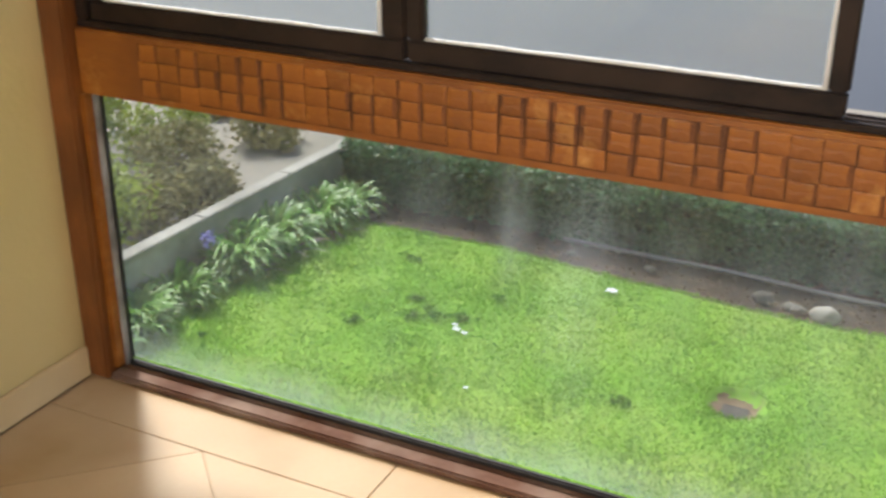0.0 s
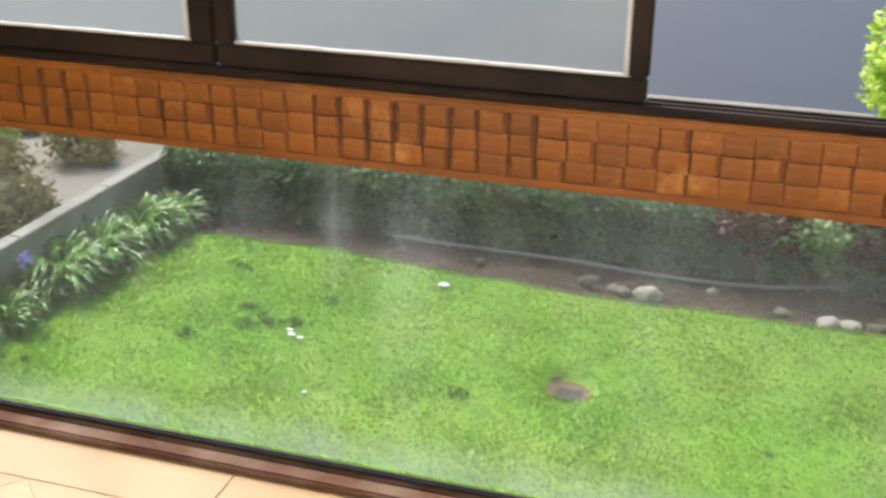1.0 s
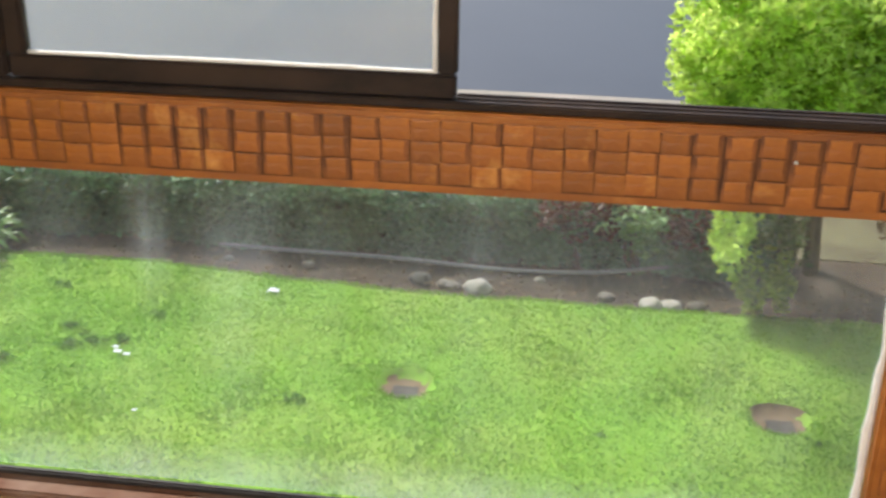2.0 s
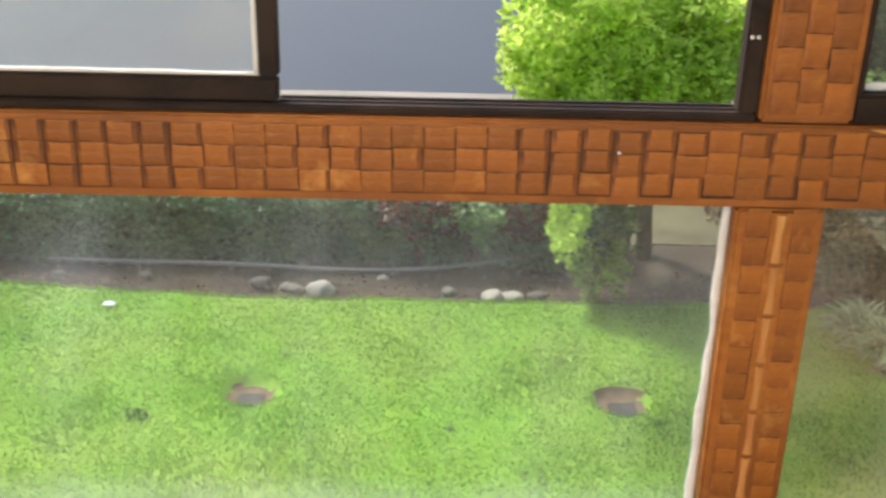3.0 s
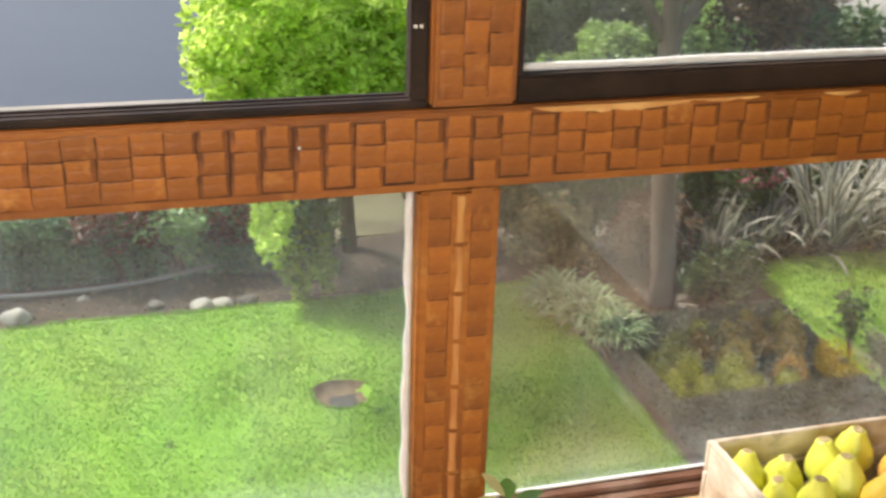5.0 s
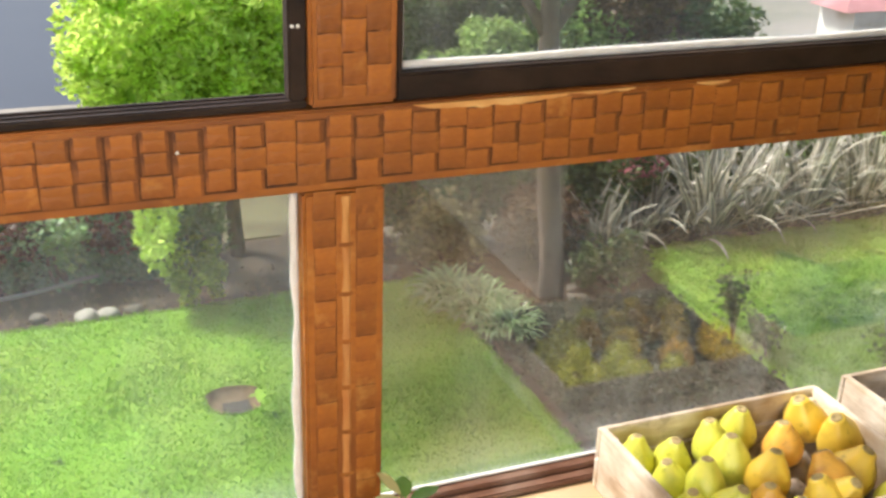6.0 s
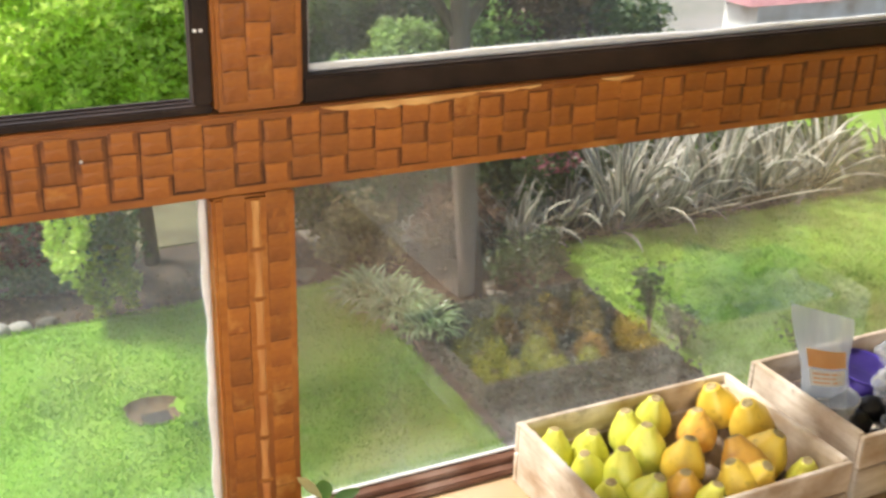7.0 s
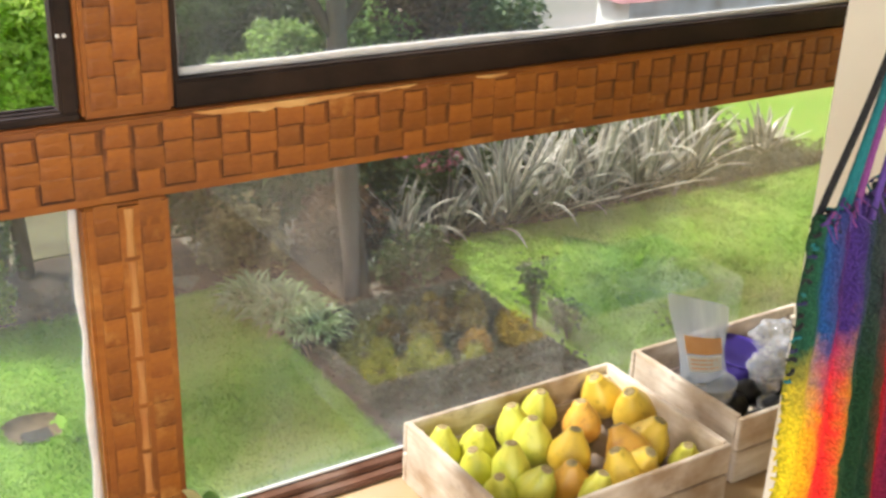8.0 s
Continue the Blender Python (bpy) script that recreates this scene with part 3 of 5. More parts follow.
def chip(x0, x1, z_top, depth, seed):
    """A ragged sliver of bare wood along the beam's upper edge."""
    bm = bmesh.new()
    prev = None
    n = 24
    for k in range(n + 1):
        u = k / n
        x = x0 + (x1 - x0) * u
        d = depth * math.sin(math.pi * u) ** 0.5 * (0.75 + 0.5 * noise.noise((x * 40, seed, 0))) + 0.0006
        now = [bm.verts.new(p) for p in ((x, -0.0048, z_top), (x, -0.0048, z_top - d), (x, 0.001, z_top - d), (x, 0.001, z_top))]
        if prev:
            for e in range(4):
                bm.faces.new((prev[e], prev[(e + 1) % 4], now[(e + 1) % 4], now[e]))
        prev = now
    bmesh.ops.recalc_face_normals(bm, faces=bm.faces)
    part("bare_patch", bm, RAW, beam, "pale chipped bare wood")


chip(0.70, 1.02, 0.8965, 0.017, 1)
chip(1.02, 1.16, 0.8965, 0.007, 2)
chip(1.30, 1.38, 0.8965, 0.009, 4)

part("nail_head", lathe([(0.003, 0.0), (0.003, 0.001), (0.0015, 0.002)], 8), SEAL, beam, "bright nail head", True).matrix_basis = pose(0.275, -0.0038, 0.846, 90, 0, 0)

# ---- things in the room ----


def crate(at, lx, ly, h, label):
    """An open fruit crate of thin sawn boards on corner posts."""
    c = thing("wooden_crate", at, label, "crate", "wooden crates under the window")
    t = 0.013
    half = h * 0.5
    for k in range(2):
        z0, z1 = (0.004 + k * half, half * (k + 1) - 0.001 + 0.004 * (1 - k) * 0)
        part("front_board", box(-lx / 2, lx / 2, -ly / 2, -ly / 2 + t, z0, z1, 0.002), CRATE, c)
        part("back_board", box(-lx / 2, lx / 2, ly / 2 - t, ly / 2, z0, z1, 0.002), CRATE, c)
    part("end_board", box(-lx / 2 + 0.001, -lx / 2 + t + 0.003, -ly / 2 + t + 0.001, ly / 2 - t - 0.001, 0.002, h + 0.002, 0.002), CRATE, c)
    part("end_board", box(lx / 2 - t - 0.003, lx / 2 - 0.001, -ly / 2 + t + 0.001, ly / 2 - t - 0.001, 0.002, h + 0.002, 0.002), CRATE, c)
    for sx in (-1, 1):
        for sy in (-1, 1):
            x, y = sx * (lx / 2 - t - 0.014), sy * (ly / 2 - t - 0.011)
            part("corner_post", box(x - 0.010, x + 0.010, y - 0.010, y + 0.010, 0.012, h - 0.02, 0.002), CRATE, c)
    for k in range(4):
        y0 = -ly / 2 + t + 0.002 + k * (ly - 2 * t) / 4
        part("bottom_slat", box(-lx / 2 + t + 0.004, lx / 2 - t - 0.004, y0, y0 + (ly - 2 * t) / 4 - 0.006, 0.001, 0.011), CRATE, c)
    return c


crate((1.415, -0.250, 0.0), 0.575, 0.42, 0.153, "pale sawn wood crate full of yellow fruit, on the floor")
crate((2.055, -0.235, 0.0), 0.575, 0.37, 0.172, "pale sawn wood crate of jars and plastic bags, on the floor")


def skin(name, c1, c2, stain):
    return surface(name, c1, c2, 9, 0.38, stain=stain, stain_scale=16, bump=0.10, bump_scale=60, vary=0.12, spec=0.5, wear=tuple(k * 0.62 for k in stain), wear_scale=38)


SKIN_GREEN = skin("fruit_skin_lime", (0.60, 0.60, 0.06), (0.76, 0.72, 0.12), (0.46, 0.52, 0.06))
SKIN_YELLOW = skin("fruit_skin_yellow", (0.80, 0.54, 0.05), (0.88, 0.65, 0.10), (0.62, 0.42, 0.05))
SKIN_ORANGE = skin("fruit_skin_orange", (0.72, 0.36, 0.04), (0.82, 0.50, 0.09), (0.50, 0.24, 0.06))
CALYX = surface("fruit_scar", (0.20, 0.14, 0.06), (0.50, 0.40, 0.18), 60, 0.8, bump=0.4)


def fruit_profile(h, w):
    prof = [(0.006, 0.0), (0.022, 0.003), (0.036, 0.016), (0.043, 0.034), (0.0435, 0.05), (0.038, 0.07), (0.029, 0.088), (0.0205, 0.102), (0.0172, 0.112), (0.0135, 0.1165)]
    return [(a * w, b * h) for a, b in prof]


def fruit(x, y, top, m, rx, ry, rz, scale, label):
    """A pear-shaped highland papaya, blunt end up, with a brown scar on the blunt end."""
    f = thing("papaya", (x, y, 0), label, "fruit", "fruit in the crate")
    prof = fruit_profile(scale * (0.93 if m is SKIN_GREEN else 0.86), scale * (0.98 if m is SKIN_GREEN else 1.05))
    r5 = random.Random(int(x * 1000))
    ph = r5.uniform(0, 6)
    bm = lathe(prof, 20, lambda a, z: 1 + 0.05 * math.cos(5 * a + ph) * min(1, z / 0.03) + 0.03 * math.sin(2 * a + ph) + 0.05 * noise.noise((math.cos(a) * 1.5 + ph, math.sin(a) * 1.5, z * 25)))
    part("flesh", bm, m, f, "", True)
    ht = prof[-1][1]
    ring = bmesh.new()
    prev = None
    for i in range(15):
        a = 2 * math.pi * i / 14
        rr = 0.0100 * scale
        pts = [((rr + dr) * math.cos(a), (rr + dr) * math.sin(a), ht + dz) for dr, dz in ((0.003, -0.0006), (0.001, 0.0022), (-0.003, 0.001), (-0.012 * scale, -0.0002))]
        now = [ring.verts.new(p) for p in pts]
        if prev:
            for k in range(3):
                ring.faces.new((prev[k], now[k], now[k + 1], prev[k + 1]))
        prev = now
    part("calyx_scar", ring, CALYX, f, "dry brown scar", True)
    m4 = pose(0, 0, 0, rx, ry, rz)
    tip = m4 @ Vector((0, 0, ht))
    f.matrix_basis = Matrix.Translation((x - tip.x, y - tip.y, max(0.016, top - tip.z))) @ m4
    return f


LIME, GOLD, ORNG = "greenish yellow pear-shaped fruit standing in the crate", "golden yellow pear-shaped fruit in the crate", "ripe orange pear-shaped fruit in the crate"
FRUITS = [
    (1.193, -0.096, 0.150, 0, -8, 4, 0.98), (1.263, -0.139, 0.150, 0, 6, -8, 1.0), (1.368, -0.107, 0.160, 0, -10, 6, 1.05), (1.458, -0.096, 0.165, 0, -4, -6, 1.05),
    (1.366, -0.190, 0.172, 0, 3, 3, 1.08), (1.274, -0.240, 0.165, 0, 4, -4, 1.08), (1.206, -0.196, 0.145, 0, 12, 8, 0.95), (1.204, -0.300, 0.140, 0, 10, 6, 0.92),
    (1.288, -0.347, 0.158, 0, 8, 18, 1.05), (1.356, -0.344, 0.150, 2, 4, -4, 0.95), (1.428, -0.262, 0.165, 1, 6, 6, 1.08), (1.519, -0.167, 0.160, 2, -4, 8, 1.0),
    (1.610, -0.101, 0.165, 1, -18, 14, 1.12), (1.630, -0.203, 0.172, 1, -10, 20, 1.12), (1.514, -0.297, 0.168, 2, 38, -10, 1.15), (1.455, -0.362, 0.160, 1, 24, -6, 1.05),
    (1.610, -0.330, 0.170, 1, -14, 16, 1.12), (1.517, -0.405, 0.160, 1, 14, 22, 1.05), (1.622, -0.410, 0.148, 0, 6, -8, 0.92), (1.390, -0.405, 0.150, 0, 10, 4, 0.95),
]
for n, (x, y, z, k, rx, ry, s) in enumerate(FRUITS):
    m, lab = ((SKIN_GREEN, LIME), (SKIN_YELLOW, GOLD), (SKIN_ORANGE, ORNG))[k]
    fruit(x, y, z, m, rx, ry, 40 * n, s, lab)
# moulded pulp tray under the fruit
PULP = surface("tray_pulp", (0.26, 0.20, 0.15), (0.38, 0.31, 0.25), 20, 0.95, stain=(0.2, 0.15, 0.11), stain_scale=9, bump=0.4)
tv, tf = [], []
TX, TY = 60, 44
for j in range(TY + 1):
    for i in range(TX + 1):
        x, y = -0.265 + 0.53 * i / TX, -0.190 + 0.38 * j / TY
        z = 0.052 + 0.020 * math.cos(x * 2 * math.pi / 0.088) * math.cos(y * 2 * math.pi / 0.088) + 0.006 * noise.noise((x * 30, y * 30, 0))
        tv.append((x, y, z))
for j in range(TY):
    for i in range(TX):
        q = j * (TX + 1) + i
        tf.append((q, q + 1, q + TX + 2, q + TX + 1))
pulp = tagged(data_object("pulp_tray", tv, tf, PULP, None, True), "grey-brown moulded pulp tray under the fruit", "tray")
pulp.location = (1.415, -0.25, 0.0)

# goods in the second crate
PLASTIC, t, p = shader("clear_plastic")
t.nodes.remove(p)
a1 = add_node(t, "ShaderNodeBsdfTransparent", Color=(0.9, 0.92, 0.93, 1))
a2 = add_node(t, "ShaderNodeBsdfDiffuse", Color=(0.75, 0.76, 0.78, 1))
a3 = add_node(t, "ShaderNodeBsdfGlossy", Roughness=0.07)
x1, x2 = add_node(t, "ShaderNodeMixShader", Fac=0.34), add_node(t, "ShaderNodeMixShader", Fac=0.24)
t.links.new(a1.outputs[0], x1.inputs[1])
t.links.new(a2.outputs[0], x1.inputs[2])
t.links.new(x1.outputs[0], x2.inputs[1])
t.links.new(a3.outputs[0], x2.inputs[2])
t.links.new(x2.outputs[0], t.nodes["Material Output"].inputs[0])
POUCH = dusty_glass("frosted_pouch", 0.36, 0.36, 2.4, (0.95, 0.95, 0.96))
PURPLE = surface("purple_plastic", (0.05, 0.03, 0.22), (0.08, 0.05, 0.30), 8, 0.3, bump=0.05)
BLACK = surface("black_goods", (0.010, 0.010, 0.011), (0.035, 0.034, 0.033), 20, 0.4, bump=0.5)
LABEL_ORANGE = surface("orange_label", (0.70, 0.34, 0.12), (0.78, 0.44, 0.20), 20, 0.5, bump=0)
LABEL_WHITE = surface("white_label", (0.74, 0.72, 0.68), (0.8, 0.78, 0.74), 20, 0.5, bump=0)

pouch = thing("snack_pouch", (1.885, -0.20, 0.075), "clear frosted pouch with an orange and white label, standing", "pouch")
pv, pf = [], []
NU, NV = 10, 12
for side in (-1, 1):
    for j in range(NV + 1):
        v = j / NV
        for i in range(NU + 1):
            u = i / NU * 2 - 1
            wd = 0.064 + 0.036 * v + (0.006 * math.sin(9 * v))
            fat = 0.032 * (1 - u * u) * (1 - v) ** 0.7 + 0.002
            lean = 0.045 * v
            top = 0.080 * v * (0.5 - 0.5 * u)
            pv.append((u * wd - 0.020 * v, side * fat + lean + 0.006 * noise.noise((u * 3, v * 4, side)), v * 0.218 + top))
for s in range(2):
    o = s * (NU + 1) * (NV + 1)
    for j in range(NV):
        for i in range(NU):
            q = o + j * (NU + 1) + i
            pf.append((q, q + 1, q + NU + 2, q + NU + 1) if s == 0 else (q, q + NU + 1, q + NU + 2, q + 1))
pouch_body = data_object("bag_film", pv, pf, POUCH, pouch, True)


def pouch_patch(name, u0, u1, v0, v1, m, label):
    verts, faces = [], []
    for j in range(5):
        for i in range(5):
            u, v = u0 + (u1 - u0) * i / 4, v0 + (v1 - v0) * j / 4
            wd = 0.064 + 0.036 * v
            fat = 0.032 * (1 - u * u) * (1 - v) ** 0.7 + 0.0075
            verts.append((u * wd - 0.020 * v, -fat + 0.045 * v, v * 0.218 + 0.080 * v * (0.5 - 0.5 * u)))
    for j in range(4):
        for i in range(4):
            q = j * 5 + i
            faces.append((q, q + 1, q + 6, q + 5))
    return tagged(data_object(name, verts, faces, m, pouch, True), label)


pouch_patch("label_band", -0.80, 0.62, 0.50, 0.66, LABEL_ORANGE, "orange printed band")
pouch_patch("label_panel", -0.80, 0.55, 0.34, 0.485, LABEL_WHITE, "white printed panel")
for k in range(3):
    pouch_patch("print_line", -0.7, 0.3 - 0.2 * (k % 2), 0.365 + k * 0.038, 0.380 + k * 0.038, LABEL_ORANGE, "faint line of print")
pouch_patch("price_tag", -0.66, -0.28, 0.12, 0.235, LABEL_WHITE, "small white tag")


def tub(at, r0, r1, h, m, name, label, category, lean=0.0, rim=True):
    c = thing(name, at, label, category)
    part("wall", lathe([(r0, 0.0), (r1, h), (r1 - 0.002, h), (r0 - 0.002, 0.003)], 24), m, c, "", True)
    if rim:
        part("rim", lathe([(r1 - 0.001, h - 0.004), (r1 + 0.004, h - 0.003), (r1 + 0.004, h + 0.001), (r1 - 0.001, h + 0.001), (r1 - 0.001, h - 0.004)], 24), m, c, "", True)
    c.rotation_euler = (lean, lean * 0.5, 0)
    return c


tub((1.875, -0.215, 0.012), 0.050, 0.062, 0.13, PLASTIC, "plastic_tub", "clear plastic tub holding the pouch", "tub")
tub((2.05, -0.12, 0.013), 0.055, 0.078, 0.125, PURPLE, "purple_bowl", "deep purple plastic bowl among the goods", "bowl", 0.15)
tub((2.08, -0.26, 0.02), 0.058, 0.070, 0.125, PLASTIC, "plastic_tub", "crumpled clear plastic cup in the crate", "tub", -0.12)
tub((1.965, -0.335, 0.013), 0.030, 0.038, 0.10, PLASTIC, "plastic_cup", "small clear plastic cup in the crate", "cup", 0.05)
jar = thing("dark_bottle", (2.03, -0.315, 0.013), "small dark green glass bottle in the crate", "bottle")
part("body", lathe([(0.026, 0), (0.028, 0.004), (0.028, 0.075), (0.022, 0.092), (0.012, 0.10), (0.012, 0.118)], 16), surface("bottle_glass", (0.012, 0.02, 0.012), (0.02, 0.03, 0.018), 9, 0.15, bump=0), jar, "", True)
part("cap", lathe([(0.0145, 0.1185), (0.0145, 0.134), (0.012, 0.137)], 16), BLACK, jar, "black cap", True)
wrap = bmesh.new()
bmesh.ops.create_icosphere(wrap, subdivisions=4, radius=1.0)
for v in wrap.verts:
    k = 1 + 0.35 * noise.noise(v.co * 2.3) + 0.16 * noise.noise(v.co * 6)
    v.co = Vector((v.co.x * 0.085 * k, v.co.y * 0.075 * k, max(-0.055, v.co.z * 0.075 * k)))
wrap_thing = thing("plastic_bag", (2.175, -0.24, 0.115), "crumpled clear plastic bag among the goods", "bag")
part("film", wrap, PLASTIC, wrap_thing)
for at, size, seed in (((2.20, -0.13, 0.115), (0.075, 0.060, 0.060), 5.0), ((2.07, -0.255, 0.150), (0.060, 0.052, 0.040), 9.0)):
    wrap = bmesh.new()
    bmesh.ops.create_icosphere(wrap, subdivisions=5, radius=1.0)
    for v in wrap.verts:
        k = 1 + 0.30 * noise.noise(v.co * 2.1 + Vector((seed, 0, 0))) + 0.22 * abs(noise.noise(v.co * 5 + Vector((0, seed, 0)))) + 0.10 * abs(noise.noise(v.co * 12))
        v.co = Vector([v.co[q] * size[q] * k for q in range(3)])
    bag = thing("plastic_bag", at, "crumpled clear plastic wrapping among the goods", "bag")
    part("film", wrap, PLASTIC, bag)
r = random.Random(5)
for k in range(12):
    d = thing("black_packet", (1.93 + 0.05 * (k % 6), -0.355 + 0.10 * (k // 6) + r.uniform(0, 0.03), 0.040 + 0.02 * (k % 2)), "small black plastic packet in the crate", "packet", "black packets in the crate")
    bm = bmesh.new()
    bmesh.ops.create_icosphere(bm, subdivisions=2, radius=1.0)
    for v in bm.verts:
        kk = 1 + 0.3 * noise.noise(v.co * 1.7 + Vector((k, 0, 0)))
        v.co = Vector((v.co.x * 0.040 * kk, v.co.y * 0.036 * kk, 0.03 + v.co.z * 0.036 * kk))
    part("wrapper", bm, BLACK, d, "", True)

# rainbow hammock hanging from its cords beside the bay
CLOTH, t, p = shader("rainbow_weave")
uv = t.nodes.new("ShaderNodeUVMap")
sep = t.nodes.new("ShaderNodeSeparateXYZ")
wob = add_node(t, "ShaderNodeTexNoise", Scale=26.0, Detail=3.0)
t.links.new(uv.outputs[0], wob.inputs[0])
shift = t.nodes.new("ShaderNodeVectorMath")
shift.operation = "MULTIPLY_ADD"
shift.inputs[1].default_value = (0.05, 0.16, 0.0)
t.links.new(wob.outputs[1], shift.inputs[0])
t.links.new(uv.outputs[0], shift.inputs[2])
t.links.new(shift.outputs[0], sep.inputs[0])
stripes = ramp_of(t, sep.outputs[0], [(0.00, (0.05, 0.12, 0.02)), (0.04, (0.86, 0.66, 0.02)), (0.11, (0.88, 0.50, 0.015)), (0.15, (0.88, 0.10, 0.02)), (0.29, (0.88, 0.035, 0.03)),
                                      (0.34, (0.45, 0.24, 0.02)), (0.39, (0.02, 0.06, 0.02)), (0.55, (0.012, 0.04, 0.018)), (0.66, (0.32, 0.01, 0.012)), (0.82, (0.03, 0.02, 0.10)), (1.0, (0.02, 0.06, 0.03))])
high = ramp_of(t, sep.outputs[0], [(0.0, (0.02, 0.06, 0.03)), (0.08, (0.02, 0.09, 0.05)), (0.13, (0.02, 0.08, 0.24)), (0.21, (0.07, 0.02, 0.11)), (0.32, (0.06, 0.03, 0.17)), (0.46, (0.02, 0.05, 0.04)), (0.8, (0.12, 0.01, 0.05)), (1.0, (0.02, 0.02, 0.08))])
fall = ramp_of(t, sep.outputs[1], [(0.30, (0, 0, 0)), (0.47, (1, 1, 1))])
col = blend(t, fall, high, stripes)
knit = add_node(t, "ShaderNodeTexVoronoi", Scale=165.0)
t.links.new(uv.outputs[0], knit.inputs[0])
# Stitch gaps darkened, tops lightened: shading put into the colour along the bump.
stitch_shade = ramp_of(t, knit.outputs[0], [(0.0, (1.4, 1.4, 1.4)), (0.75, (0.8, 0.8, 0.8))])
col = blend(t, 1.0, col, stitch_shade, "MULTIPLY")
t.links.new(col, p.inputs["Base Color"])
p.inputs["Roughness"].default_value = 0.9
p.inputs["Specular IOR Level"].default_value = 0.15
b = add_node(t, "ShaderNodeBump", Strength=0.7, Distance=0.005)
b.invert = True
t.links.new(knit.outputs[0], b.inputs["Height"])
t.links.new(b.outputs[0], p.inputs["Normal"])

hammock = thing("hammock", (0.914, -1.298, 1.135), "rainbow-striped woven hammock hanging from twisted cords", "hammock")
hammock.scale = (0.64, 0.64, 0.64)
bm = bmesh.new()
lay = bm.loops.layers.uv.new("UVMap")
NU, NV = 120, 60
grid = []
for j in range(NV + 1):
    v = j / NV
    row = []
    spread = 0.43 + 0.12 * v ** 0.75
    left = -0.215 + 0.045 * v
    for i in range(NU + 1):
        u = i / NU
        fold = 0.014 * math.sin(u * 30 + 1.5 * math.sin(v * 3)) + 0.012 * math.sin(u * 71 + v * 5)
        fuzz = 0.004 * noise.noise((u * 60, v * 60, 0))
        edge = 0.006 * noise.noise((v * 30, 0.5 if u < 0.5 else 7.5, 0))
        row.append(bm.verts.new((left + spread * u + edge + fuzz, 0.12 * u + fold * (0.5 + 0.5 * v) + fuzz, -0.86 * v)))
    grid.append(row)
for j in range(NV):
    for i in range(NU):
        f = bm.faces.new((grid[j][i], grid[j + 1][i], grid[j + 1][i + 1], grid[j][i + 1]))
        for lp, (a, c) in zip(f.loops, ((i, j), (i, j + 1), (i + 1, j + 1), (i + 1, j))):
            lp[lay].uv = (a / NU, c / NV)
cloth = part("woven_cloth", bm, CLOTH, hammock, "knitted rainbow stripes", True)
solid = cloth.modifiers.new("thickness", "SOLIDIFY")
solid.thickness = 0.006
YARNS = [surface("yarn_" + n, c, tuple(min(1, k * 1.5) for k in c), 90, 0.9, bump=0.6, bump_scale=160) for n, c in (("purple", (0.08, 0.04, 0.20)), ("teal", (0.01, 0.12, 0.13)), ("navy", (0.02, 0.02, 0.07)), ("violet", (0.16, 0.04, 0.16)), ("black", (0.012, 0.012, 0.014)))]
YELLOW_YARN = surface("yarn_yellow", (0.62, 0.46, 0.02), (0.86, 0.68, 0.04), 90, 0.9, bump=0.6, bump_scale=160)
for k, (x0, lift) in enumerate(((-0.20, 4), (-0.165, 1), (-0.15, 1), (-0.12, 3), (-0.07, 0), (-0.02, 2))):
    pts = [(x0 + (0.13 - x0) * u + 0.012 * math.sin(u * 7 + k), 0.02 + 0.05 * u, -0.02 + 0.62 * u ** 0.92 + 0.01 * math.sin(u * 5 + k)) for u in [q / 16 for q in range(17)]]
    part("cord", tube(pts, 0.0055, 0.0055, 7), YARNS[lift], hammock, "twisted yarn cord", True)
part("knot", lathe([(0.004, -0.05), (0.017, -0.03), (0.020, 0.0), (0.016, 0.03), (0.005, 0.05)], 14), YARNS[0], hammock, "wound cord knot", True).location = (0.13, 0.07, 0.60)
part("cord", tube([(0.13, 0.07, 0.60), (0.135, 0.072, 1.1), (0.13, 0.07, 2.11)], 0.008, 0.008, 8), YARNS[2], hammock, "twisted yarn cord", True)
part("ceiling_hook", lathe([(0.03, 2.126), (0.03, 2.132), (0.008, 2.12), (0.006, 2.09)], 14), FRAME, hammock, "dark metal ceiling hook", True).location = (0.13, 0.07, 0.0)
r = random.Random(9)
for k in range(48):
    x0 = -0.212 + 0.42 * k / 47
    y0 = 0.12 * (k / 47) + r.uniform(-0.02, 0.02)
    pts = [(x0 + r.uniform(-0.004, 0.004) * q, y0 - 0.006 * q, 0.0 + 0.012 * q - 0.004 * q * q + r.uniform(-0.008, 0.01)) for q in range(5)]
    part("fringe", tube(pts, 0.0026, 0.0012, 6), YARNS[(0, 2, 3, 4, 0, 1)[k % 6]], hammock, "", True)

# loose chenille tufts along the cloth's free edge
for k in range(46):
    v = 0.02 + 0.95 * k / 45
    row = -0.215 + 0.045 * v
    y0 = (0.014 * math.sin(1.5 * math.sin(v * 3)) + 0.012 * math.sin(v * 5)) * (0.5 + 0.5 * v)
    pts = [(row + 0.006 - 0.0045 * q + r.uniform(-0.003, 0.003), y0 + r.uniform(-0.003, 0.003), -0.86 * v + r.uniform(-0.006, 0.004)) for q in range(4)]
    part("tuft", tube(pts, 0.0036, 0.0016, 6), YARNS[(4, 1, 2, 4)[k % 4]] if v < 0.30 else YELLOW_YARN, hammock, "", True)

# young plant in a pot at the foot of the post
pot = thing("potted_plant", (0.665, -0.105, 0.0), "small leafy plant in a clay pot at the post", "plant")
